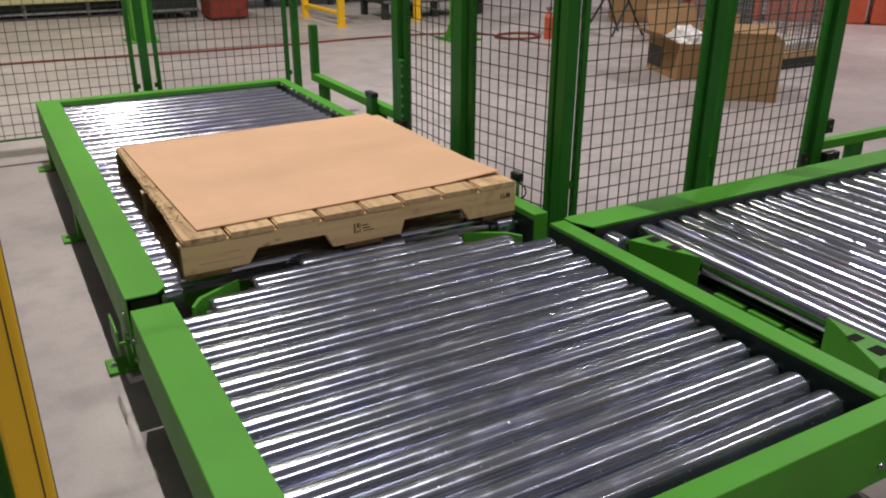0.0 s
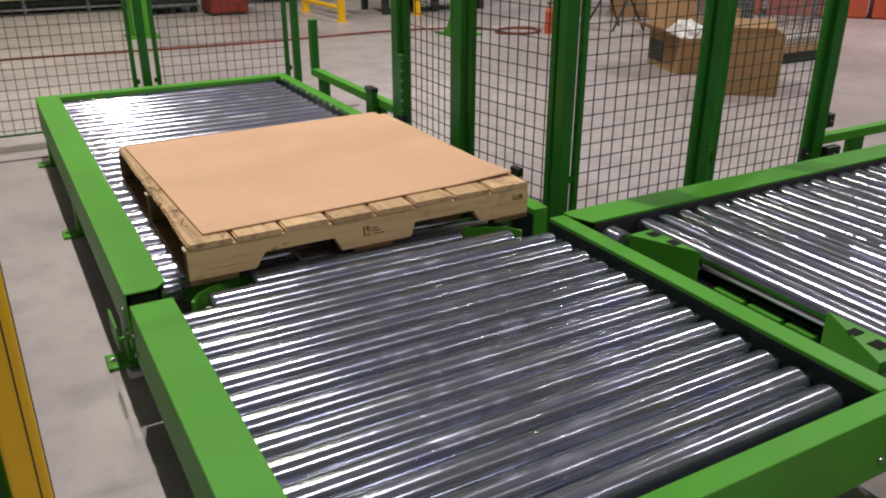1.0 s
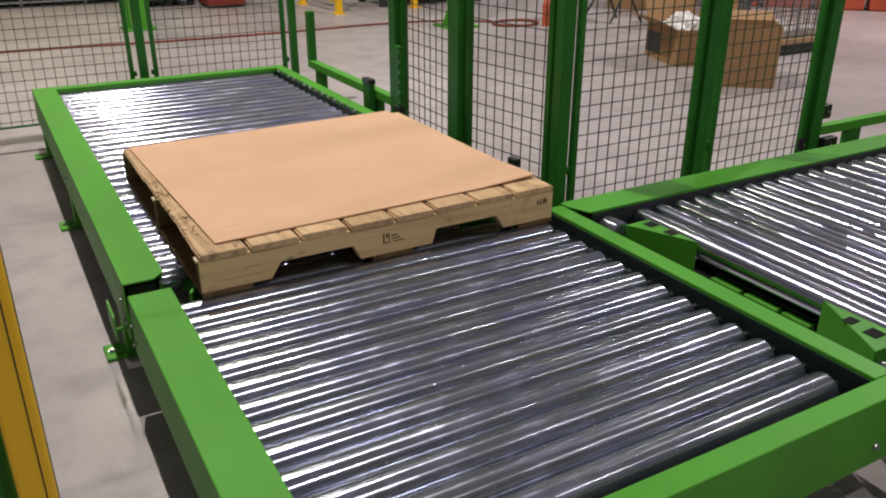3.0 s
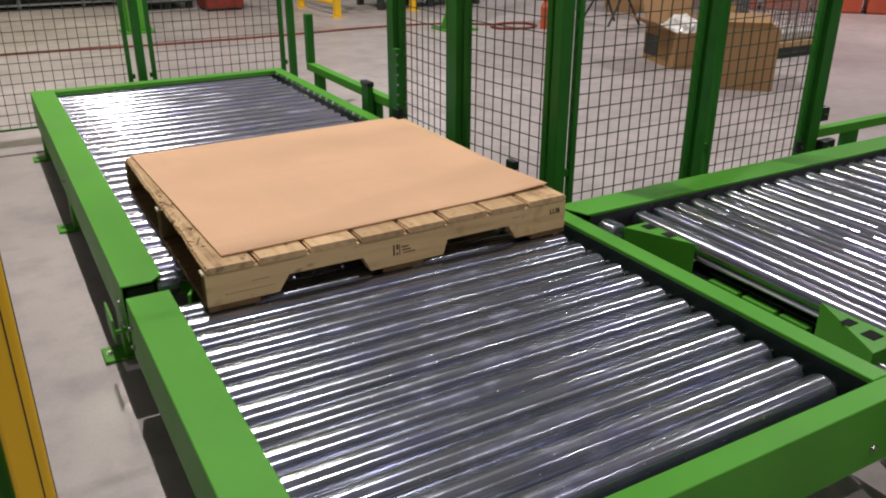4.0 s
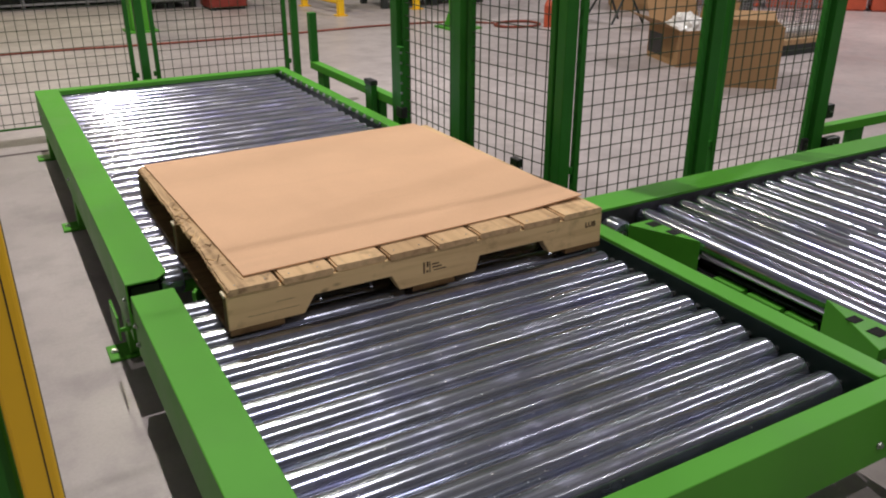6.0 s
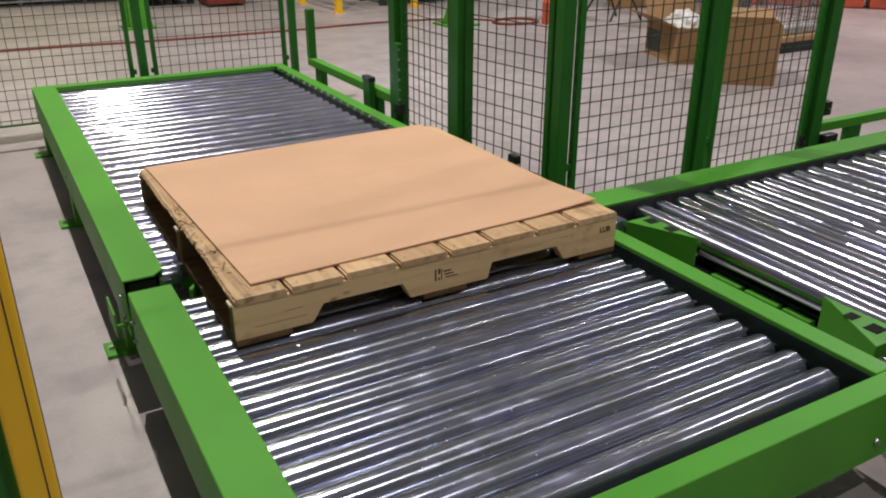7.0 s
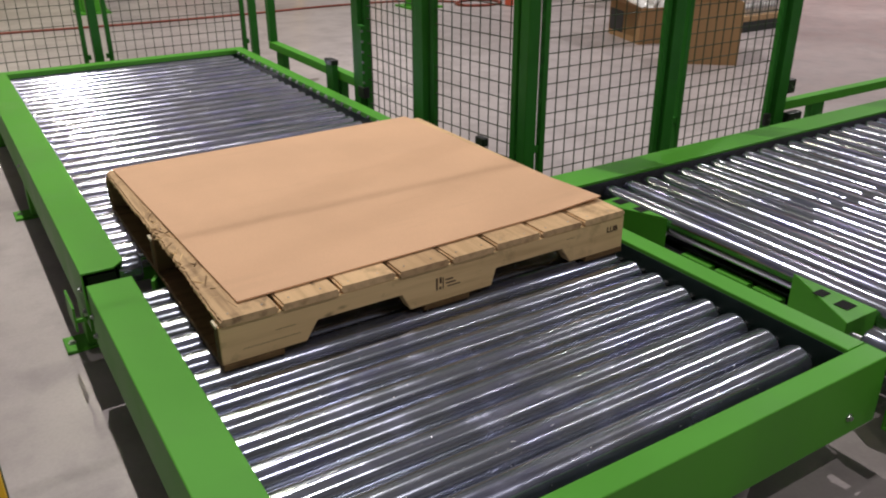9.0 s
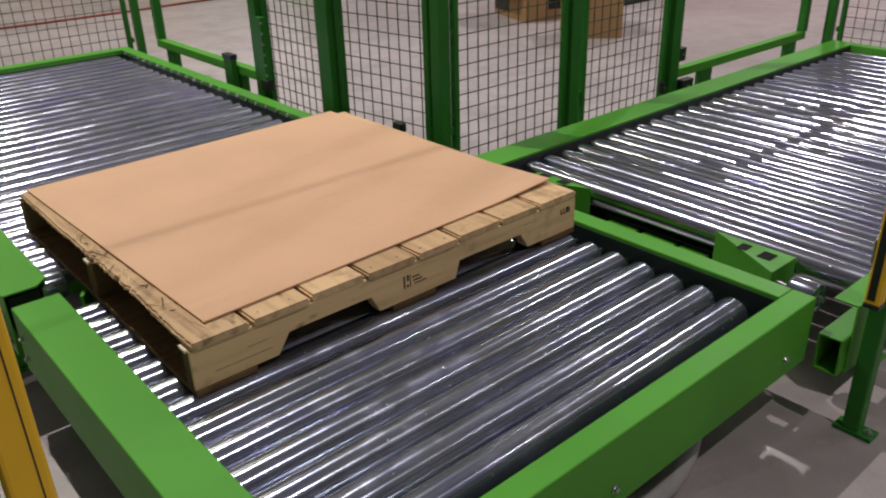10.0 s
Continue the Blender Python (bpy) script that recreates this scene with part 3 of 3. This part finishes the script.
def pallet():
    p = thing("wooden_pallet", (0, 0, 0), "worn notched softwood stringer pallet riding on the rollers", "pallet")
    prof = [(0, 0.0158), (0.205, 0.0158), (0.237, 0.064), (0.465, 0.064), (0.49, 0.0158),
            (0.742, 0.0158), (0.757, 0.064), (0.985, 0.064), (1.016, 0.0158), (PLONG, 0.0158), (PLONG, 0.116), (0, 0.116)]
    for y in (0.0, PDEEP / 2 - 0.019, PDEEP - 0.038):
        bm = bmesh.new()
        a = [bm.verts.new((x, y, z)) for x, z in prof]
        b = [bm.verts.new((x, y + 0.038, z)) for x, z in prof]
        bm.faces.new(a)
        bm.faces.new(b[::-1])
        for k in range(len(prof)):
            j = (k + 1) % len(prof)
            bm.faces.new((a[j], a[k], b[k], b[j]))
        bmesh.ops.recalc_face_normals(bm, faces=bm.faces)
        bmesh.ops.bevel(bm, geom=bm.edges[:], offset=0.0025, segments=1, affect="EDGES")
        # inner stringers and end grain carry the side's shade in their colour
        st = part("stringer", bm, WOOD_X if y == 0.0 else WOOD_OLD_SHADE, p)
        part("end_grain", boxes((-0.0012, 0.004, y + 0.003, y + 0.035, 0.018, 0.113), bevel=0.001), WOOD_OLD_SHADE, st, "dirty end grain darkened for the shaded side")
        if y == 0.0:
            # stamped marks, too worn to read
            for x0, x1, z0, z1 in ((0.566, 0.571, 0.05, 0.085), (0.577, 0.583, 0.068, 0.085), (0.586, 0.589, 0.05, 0.083), (0.576, 0.582, 0.051, 0.058),
                                   (0.594, 0.618, 0.072, 0.076), (0.596, 0.626, 0.062, 0.066), (0.60, 0.64, 0.053, 0.056)):
                part("stamp_mark", boxes((x0, x1, -0.0006, 0.002, z0, z1)), STAMP, st)
            word = lettering("LUB", 0.024, STAMP, st)
            word.matrix_basis = pose(1.15, -0.0008, 0.076, 90)
            for x, z, l in ((0.13, 0.07, 0.05), (0.05, 0.045, 0.14), (1.0, 0.09, 0.03)):
                part("split", boxes((x, x + l, -0.0004, 0.002, z, z + 0.0009)), STAMP, st)
    edges = [0.0, 0.145, 0.298, 0.453, 0.609, 0.752, 0.906, 1.057, PLONG]
    rnd = random.Random(4)
    for k in range(8):
        bm = boxes((edges[k] + 0.003, edges[k + 1] - 0.004, -0.003 + rnd.uniform(-0.004, 0.003), PDEEP + rnd.uniform(-0.004, 0.006), 0.1165, 0.1345 + rnd.uniform(-0.001, 0.0012)))
        long_edges = [e for e in bm.edges if abs((e.verts[0].co - e.verts[1].co).y) > 0.5]
        bmesh.ops.bevel(bm, geom=long_edges, offset=0.005, segments=2, affect="EDGES")
        bmesh.ops.subdivide_edges(bm, edges=[e for e in bm.edges if abs((e.verts[0].co - e.verts[1].co).y) > 0.5], cuts=150 if k == 0 else 24)
        for v in bm.verts:
            q = v.co * 9
            v.co.x += 0.0022 * noise.noise(Vector((q.x * 0.3 + 7 * k, q.y, q.z)))
            v.co.z += 0.0009 * noise.noise(Vector((q.x, q.y * 0.6, 3.0 * k)))
            if k == 0 and v.co.x < 0.03:
                # the outer edge is chewed along its middle
                bite = max(0.0, 1 - abs(v.co.y - 0.42) / 0.34) ** 0.5
                bite *= 0.35 + abs(noise.noise(Vector((0, v.co.y * 31, v.co.z * 60)))) * 2.2
                v.co.x += 0.0075 * bite + 0.003 * noise.noise(Vector((5, v.co.y * 70, v.co.z * 120)))
                v.co.z -= 0.003 * bite if v.co.z > 0.128 else 0
        dk = part("deck_board", bm, WOOD_Y if k else WOOD_EDGE, p, "" if k else "chewed dirty outer board")
        for y in (0.019, PDEEP / 2, PDEEP - 0.019):
            for u in (0.03, 0.11):
                part("nail", tube(bmesh.new(), (edges[k] + u, y, 0.133), (edges[k] + u, y, 0.1355), 0.0022, 8), AXLE, dk)
    # shade under the deck is put into the bottom boards' colour
    for x0, x1 in ((0.0, 0.148), (0.529, 0.671), (1.075, PLONG), ):
        part("bottom_board", boxes((x0 + 0.002, x1, 0.0, PDEEP, 0.0, 0.0153), bevel=0.002), WOOD_OLD_SHADE, p)
    # splinters on the chewed edge
    for k in range(34):
        y = 0.08 + 0.66 * rnd.random()
        x = 0.014 + 0.04 * rnd.random()
        bm = bmesh.new()
        tube(bm, (x, y, 0.1325), (x + rnd.uniform(-0.026, 0.02), y + rnd.uniform(-0.06, 0.06), 0.1345 + rnd.uniform(-0.004, 0.003)), rnd.uniform(0.0014, 0.003), 5, 0.0006)
        part("splinter", bm, WOOD_X if k % 3 else WOOD_OLD_SHADE, p)
    for y in (0.02, PDEEP / 2):
        part("chip", boxes((-0.004, 0.006, y - 0.01, y + 0.022, 0.1085, 0.1155)), CHIP, p, "pale fresh wood chip")
    return p


def card_sheet():
    """A flat board sheet, its free corner lifted a little."""
    nx, ny, t = 36, 36, 0.004
    w, d = 1.14, 1.112
    bm = bmesh.new()
    grid = {}
    for side in (0, 1):
        for i in range(nx + 1):
            for j in range(ny + 1):
                u, v = i / nx, j / ny
                lift = 0.010 * max(0, u - 0.8) / 0.2 * max(0, 0.25 - v) / 0.25
                lift += 0.0012 * (1 + noise.noise(Vector((u * 3, v * 3, 2.2))))
                grid[side, i, j] = bm.verts.new(((u - 0.5) * w, (v - 0.5) * d, lift + t * side))
    for i in range(nx):
        for j in range(ny):
            bm.faces.new((grid[1, i, j], grid[1, i + 1, j], grid[1, i + 1, j + 1], grid[1, i, j + 1]))
            bm.faces.new((grid[0, i, j], grid[0, i, j + 1], grid[0, i + 1, j + 1], grid[0, i + 1, j]))
    for i in range(nx):
        bm.faces.new((grid[0, i, 0], grid[0, i + 1, 0], grid[1, i + 1, 0], grid[1, i, 0]))
        bm.faces.new((grid[0, i + 1, ny], grid[0, i, ny], grid[1, i, ny], grid[1, i + 1, ny]))
    for j in range(ny):
        bm.faces.new((grid[0, 0, j + 1], grid[0, 0, j], grid[1, 0, j], grid[1, 0, j + 1]))
        bm.faces.new((grid[0, nx, j], grid[0, nx, j + 1], grid[1, nx, j + 1], grid[1, nx, j]))
    ob = part("cardboard_sheet", bm, CARD, None, "", True)
    return tagged(ob, "plain brown cardboard slip sheet lying on the pallet", "cardboard sheet")


the_pallet = pallet()
the_sheet = card_sheet()


# ---------------------------------------------------------------- far part of the hall
RED = plain("red_paint", (0.24, 0.03, 0.02), 0.5)
ORANGE = plain("orange_plastic", (0.62, 0.11, 0.05), 0.45, vary=0.25, scale=3)
BEIGE = plain("beige_machine_paint", (0.6, 0.58, 0.3), 0.5, vary=0.08, scale=2)
MACHINE = plain("dark_machine_paint", (0.022, 0.028, 0.026), 0.5, vary=0.3, scale=4)
CABLE = plain("red_brown_cable", (0.25, 0.06, 0.035), 0.6)
GREY_STEEL = plain("grey_steel", (0.3, 0.3, 0.31), 0.45, 0.6)
FOIL = plain("white_foil", (0.75, 0.73, 0.7), 0.25, vary=0.1)
HOSE = plain("pale_hose", (0.4, 0.38, 0.37), 0.5)
JOINT = plain("floor_joint_filler", (0.1, 0.075, 0.07), 0.8)

tagged(part("floor_joint", boxes((-6, 1.6, 5.105, 5.135, -0.01, 0.002)), JOINT), "dark filled floor joint", "floor joint", kind="structure")

mc = thing("packing_machine", (-1.0, 13.0, 0), "large pale yellow-green machine on a dark plinth", "machine")
part("body", boxes((-4.0, 1.75, 12.3, 14.2, 0.2, 2.2), bevel=0.02), BEIGE, mc)
part("plinth", boxes((-3.9, 1.7, 12.5, 14.1, 0.05, 0.199)), MACHINE, mc)
for x in (-3.2, -2.2, -1.2, -0.4, 0.4, 1.2):
    part("levelling_foot", tube(bmesh.new(), (x, 12.42, 0), (x, 12.42, 0.2), 0.03, 10), GREY_STEEL, mc)
part("skirting", boxes((-3.95, 1.72, 12.33, 12.36, 0.06, 0.085)), GREY_STEEL, mc)


def column(x, y, w, flare, label):
    c = thing("steel_column", (x, y, 0), label, "column", "green columns")
    k = w / 2
    part("shaft", boxes((x - k, x + k, y - k, y + k, 0.02, 2.6), bevel=0.006), GREEN, c)
    part("base_plate", boxes((x - flare, x + flare, y - flare, y + flare, 0, 0.02)), GREEN, c)
    for sx, sy in ((1, 0), (-1, 0), (0, 1), (0, -1)):
        bm = bmesh.new()
        t = Vector((-sy, sx, 0)) * 0.008
        d = Vector((sx, sy, 0))
        o = Vector((x, y, 0))
        tri = [o + d * k + Vector((0, 0, 0.021)), o + d * (flare - 0.01) + Vector((0, 0, 0.021)), o + d * k + Vector((0, 0, 0.3))]
        a = [bm.verts.new(p + t) for p in tri]
        b = [bm.verts.new(p - t) for p in tri]
        bm.faces.new(a)
        bm.faces.new(b[::-1])
        for q in range(3):
            bm.faces.new((a[(q + 1) % 3], a[q], b[q], b[(q + 1) % 3]))
        bmesh.ops.recalc_face_normals(bm, faces=bm.faces)
        part("gusset", bm, GREEN, c)


column(1.40, 9.72, 0.2, 0.17, "green steel column with gusseted foot behind the fence")
column(4.62, 8.15, 0.16, 0.2, "slimmer green steel column with gusseted foot")

# low dark line of machinery along the back
for x0, x1, y0, y1, zb, zt in ((1.8, 2.5, 11.6, 12.8, 0.08, 0.9), (3.3, 7.5, 12.2, 13.4, 0.22, 0.8), (4.6, 6.2, 10.1, 10.9, 0.2, 0.7), (-0.2, 1.1, 15.0, 16.0, 0.2, 1.4)):
    lm = thing("machine_frame", ((x0 + x1) / 2, (y0 + y1) / 2, 0), "dark green and black machinery frame on steel feet", "machine", "back machinery")
    part("bed", boxes((x0, x1, y0, y1, zb, zt), bevel=0.01), MACHINE, lm)
    n = max(2, int((x1 - x0) / 0.7))
    for k in range(n + 1):
        x = x0 + 0.05 + (x1 - x0 - 0.1) * k / n
        part("leg", boxes((x - 0.04, x + 0.04, y0 + 0.02, y0 + 0.1, 0, zb - 0.001)), MACHINE, lm)
        part("leg", boxes((x - 0.04, x + 0.04, y1 - 0.1, y1 - 0.02, 0, zb - 0.001)), MACHINE, lm)
    part("rail", boxes((x0, x1, y0 - 0.04, y0 - 0.005, zb + 0.02, zb + 0.05)), GREY_STEEL, lm)
    part("rail", boxes((x0, x1, y0 - 0.04, y0 - 0.005, zb + 0.2, zb + 0.25)), GREEN, lm)
rb = thing("red_bin", (2.8, 11.3, 0), "dull red steel bin on the floor", "bin")
part("shell", boxes((2.54, 3.05, 11.08, 11.6, 0.03, 0.62), bevel=0.015), RED, rb)
part("rim", boxes((2.52, 3.07, 11.06, 11.62, 0.621, 0.66), bevel=0.01), RED, rb)
for x in (2.6, 2.99):
    part("skid", boxes((x - 0.03, x + 0.03, 11.1, 11.58, 0, 0.029)), MACHINE, rb)

# yellow barrier
yb = thing("guard_rail", (3.85, 10.3, 0), "yellow steel floor-mounted guard rail", "guard rail", "guard rails")
for x, y in ((3.86, 9.8), (3.82, 10.98)):
    part("post", boxes((x - 0.04, x + 0.04, y - 0.04, y + 0.04, 0.012, 1.1), bevel=0.006), YELLOW, yb)
    part("base_plate", boxes((x - 0.07, x + 0.07, y - 0.07, y + 0.07, 0, 0.012)), YELLOW, yb)
for z in (0.16, 0.55, 0.95):
    bm = bmesh.new()
    tube(bm, (3.86, 9.842, z), (3.82, 10.938, z), 0.03, 10)
    part("rail", bm, YELLOW, yb)
yb = thing("guard_rail", (5.0, 10.0, 0), "single yellow steel guard post", "guard rail", "guard rails")
part("post", boxes((4.96, 5.04, 9.86, 9.94, 0.012, 1.1), bevel=0.006), YELLOW, yb)
part("base_plate", boxes((4.93, 5.07, 9.83, 9.97, 0, 0.012)), YELLOW, yb)

# cable across the floor and a coil
tagged(hose([(-4, 8.85, 0.012), (-1.5, 8.72, 0.012), (0.2, 8.76, 0.012), (1.5, 8.65, 0.012), (2.7, 8.63, 0.012), (4.0, 8.68, 0.012), (4.8, 8.5, 0.012), (5.15, 8.2, 0.012)], 0.011, "floor_cable", CABLE),
       "thin red-brown cable lying across the concrete", "cable")
pts = []
for k in range(26):
    a = 2 * math.pi * k / 9
    pts.append((5.32 + (0.27 + 0.02 * math.sin(k * 1.7)) * math.cos(a), 7.98 + (0.22 + 0.015 * math.cos(k * 2.3)) * math.sin(a), 0.012 + 0.004 * (k // 9)))
tagged(hose(pts, 0.011, "cable_coil", CABLE), "loose coil of red-brown hose on the floor", "hose coil")
fe = thing("fire_extinguisher", (5.56, 7.7, 0), "small orange-red cylinder standing on the floor", "extinguisher")
part("cylinder", tube(bmesh.new(), (5.56, 7.7, 0), (5.56, 7.7, 0.24), 0.05, 16), ORANGE, fe, smooth=True)
part("neck", tube(bmesh.new(), (5.56, 7.7, 0.241), (5.56, 7.7, 0.32), 0.05, 14, 0.016), ORANGE, fe, smooth=True)
part("valve", boxes((5.53, 5.59, 7.68, 7.72, 0.321, 0.36)), GREY_STEEL, fe)

# folding trestle and a big brown case behind it
tr_ = thing("trestle", (6.45, 7.7, 0), "thin dark folding trestle with crossed legs", "trestle")
for x, y, dx, dy in ((6.25, 7.9, 0.45, -0.1), (6.7, 7.8, -0.45, -0.1), (6.3, 7.45, 0.45, 0.05), (6.72, 7.38, -0.45, 0.05)):
    bm = bmesh.new()
    tube(bm, (x, y, 0), (x + dx, y + dy, 0.75), 0.014, 8)
    part("leg", bm, MACHINE, tr_)
part("top", boxes((6.2, 6.8, 7.3, 7.95, 0.751, 0.78)), MACHINE, tr_)
bx = thing("brown_case", (0, 0, 0), "large dark brown packing case", "case")
part("body", boxes((-0.45, 0.45, -0.35, 0.35, 0.0, 0.8), bevel=0.01), CARTON, bx)
part("lid", boxes((-0.46, 0.46, -0.36, 0.36, 0.801, 0.84), bevel=0.006), CARTON, bx)
bx.matrix_basis = pose(7.75, 8.5, 0, 0, 0, -36)
st = thing("work_stool", (7.0, 7.1, 0), "dark stool with thin metal legs", "stool")
part("seat", boxes((6.8, 7.25, 6.9, 7.3, 0.46, 0.52), bevel=0.02), MACHINE, st)
for x, y in ((6.84, 6.94), (7.21, 6.94), (6.84, 7.26), (7.21, 7.26)):
    part("leg", tube(bmesh.new(), (x, y, 0), (x, y, 0.459), 0.015, 8), GREY_STEEL, st)


def carton(x, y, turn, w, d, h, flaps, label):
    """An open carton on the floor: four walls, base and raised flaps."""
    c = thing("cardboard_box", (0, 0, 0), label, "box", "cardboard boxes")
    t = 0.006
    for nm, r in (("base", (-w / 2, w / 2, -d / 2, d / 2, 0, t)), ("wall", (-w / 2, w / 2, -d / 2, -d / 2 + t, t, h)), ("wall", (-w / 2, w / 2, d / 2 - t, d / 2, t, h)),
                  ("wall", (-w / 2, -w / 2 + t, -d / 2 + t, d / 2 - t, t, h)), ("wall", (w / 2 - t, w / 2, -d / 2 + t, d / 2 - t, t, h))):
        part(nm, boxes(r), CARTON, c)
    for side, tilt in flaps:
        if side in "ns":
            bm = boxes((-w / 2 + 0.004, w / 2 - 0.004, 0, d * 0.48, -t / 2, t / 2))
            m = Matrix.Translation((0, d / 2 if side == "n" else -d / 2, h + 0.002)) @ pose(0, 0, 0, 0, 0, 0 if side == "n" else 180) @ pose(0, 0, 0, tilt)
        else:
            bm = boxes((-d / 2 + 0.004, d / 2 - 0.004, 0, w * 0.48, -t / 2, t / 2))
            m = Matrix.Translation((w / 2 if side == "e" else -w / 2, 0, h + 0.002)) @ pose(0, 0, 0, 0, 0, -90 if side == "e" else 90) @ pose(0, 0, 0, tilt)
        bmesh.ops.transform(bm, matrix=m, verts=bm.verts)
        part("flap", bm, CARTON, c)
    c.matrix_basis = pose(x, y, 0, 0, 0, turn)
    return c


carton(5.06, 4.39, -41, 0.455, 0.34, 0.47, (("n", 20),), "tall brown cardboard box standing on the floor")
cb = carton(5.42, 5.37, -18, 0.5, 0.62, 0.31, (("w", 25), ("e", 80), ("n", 60)), "open brown cardboard box with white film inside")
part("label", boxes((-0.2525, -0.2505, 0.02, 0.29, 0.05, 0.24)), BLACK).parent = cb
part("label", boxes((-0.02, 0.24, -0.3125, -0.3105, 0.1, 0.2)), BLACK).parent = cb
fo = bmesh.new()
FC = Vector((5.40, 5.42, 0.21))
bmesh.ops.create_icosphere(fo, subdivisions=4, radius=0.2, matrix=Matrix.Translation(FC))
for v in fo.verts:
    n = noise.noise(v.co * 12) + 0.5 * noise.noise(v.co * 31)
    v.co += (v.co - FC) * 0.3 * n
    v.co.z = max(0.012, v.co.z)
tagged(part("plastic_film", fo, FOIL), "crumpled white plastic film in the open box", "plastic film")

# wire basket on a timber base
wb = thing("wire_container", (6.5, 5.5, 0), "grey wire mesh container on a dark timber base", "wire container")
for y in (5.1, 5.5, 5.9):
    part("runner", boxes((6.0, 6.98, y - 0.05, y + 0.05, 0, 0.1)), MACHINE, wb)
part("deck", boxes((5.96, 7.0, 5.04, 5.98, 0.101, 0.15), bevel=0.004), WOOD_Y, wb)
part("load", boxes((6.05, 6.9, 5.12, 5.9, 0.151, 0.24), bevel=0.03), FOIL, wb, "pale film-wrapped goods")
bm = bmesh.new()
for k in range(24):
    x = 5.98 + 1.0 * k / 23
    for y in (5.06, 5.96):
        box(bm, x - 0.003, x + 0.003, y - 0.003, y + 0.003, 0.15, 1.0)
for k in range(20):
    y = 5.06 + 0.9 * k / 19
    for x in (5.98, 6.98):
        box(bm, x - 0.003, x + 0.003, y - 0.003, y + 0.003, 0.15, 1.0)
for k in range(18):
    z = 0.17 + 0.82 * k / 17
    for y in (5.055, 5.965):
        box(bm, 5.98, 6.98, y - 0.003, y + 0.003, z - 0.003, z + 0.003)
    for x in (5.975, 6.985):
        box(bm, x - 0.003, x + 0.003, 5.06, 5.96, z - 0.003, z + 0.003)
part("wire_basket", bm, GREY_STEEL, wb)
ld = thing("dark_upright", (7.35, 6.55, 0), "black steel upright with a foot behind the boxes", "upright")
part("shaft", boxes((7.25, 7.5, 6.45, 6.65, 0.02, 1.8), bevel=0.01), MACHINE, ld)
part("foot", boxes((7.15, 7.6, 6.35, 6.75, 0, 0.019)), MACHINE, ld)

# row of orange containers
for k in range(9):
    x, y = 8.28 + 0.42 * k, 9.07 - 0.49 * k
    oc = thing("orange_container", (x, y, 0), "tall orange-red plastic container in a row", "container", "orange containers")
    for nm, rr in (("body", (-0.29, 0.29, -0.25, 0.25, 0.02, 1.3)), ("rim", (-0.31, 0.31, -0.27, 0.27, 1.301, 1.36)), ("rib", (-0.03, 0.03, -0.265, -0.2505, 0.06, 1.2)), ("base", (-0.27, 0.27, -0.23, 0.23, 0, 0.019))):
        part(nm, boxes(rr, bevel=0.008 if nm != "base" else 0), ORANGE).parent = oc
    oc.matrix_basis = pose(x, y, 0, 0, 0, -49.5)

# drain hose under the near section
tagged(hose([(1.32, 1.1, 0.14), (1.22, 0.9, 0.10), (1.1, 0.82, 0.055), (0.95, 0.80, 0.03), (0.8, 0.84, 0.03), (0.6, 0.98, 0.03), (0.4, 1.3, 0.03)], 0.026, "corrugated_hose", HOSE),
       "pale corrugated cable hose under the conveyor", "hose")

# ---------------------------------------------------------------- what moves


def motions():
    def front(t):
        return 2.2715 - SPEED * t
    rows = [0.5 * k for k in range(21)]
    walk(the_pallet, [(t, pose(PX0, front(t), PZ0)) for t in rows])
    walk(the_sheet, [(t, pose(PX0 + 0.614, front(t) + 0.627, PZ0 + 0.1358, 0, 0, 2.0)) for t in rows])
    for ob, loc, start in SPIN:
        walk(ob, [(t, pose(*loc, start + math.degrees(SPEED * t / R_ROLL))) for t in rows])


motions()
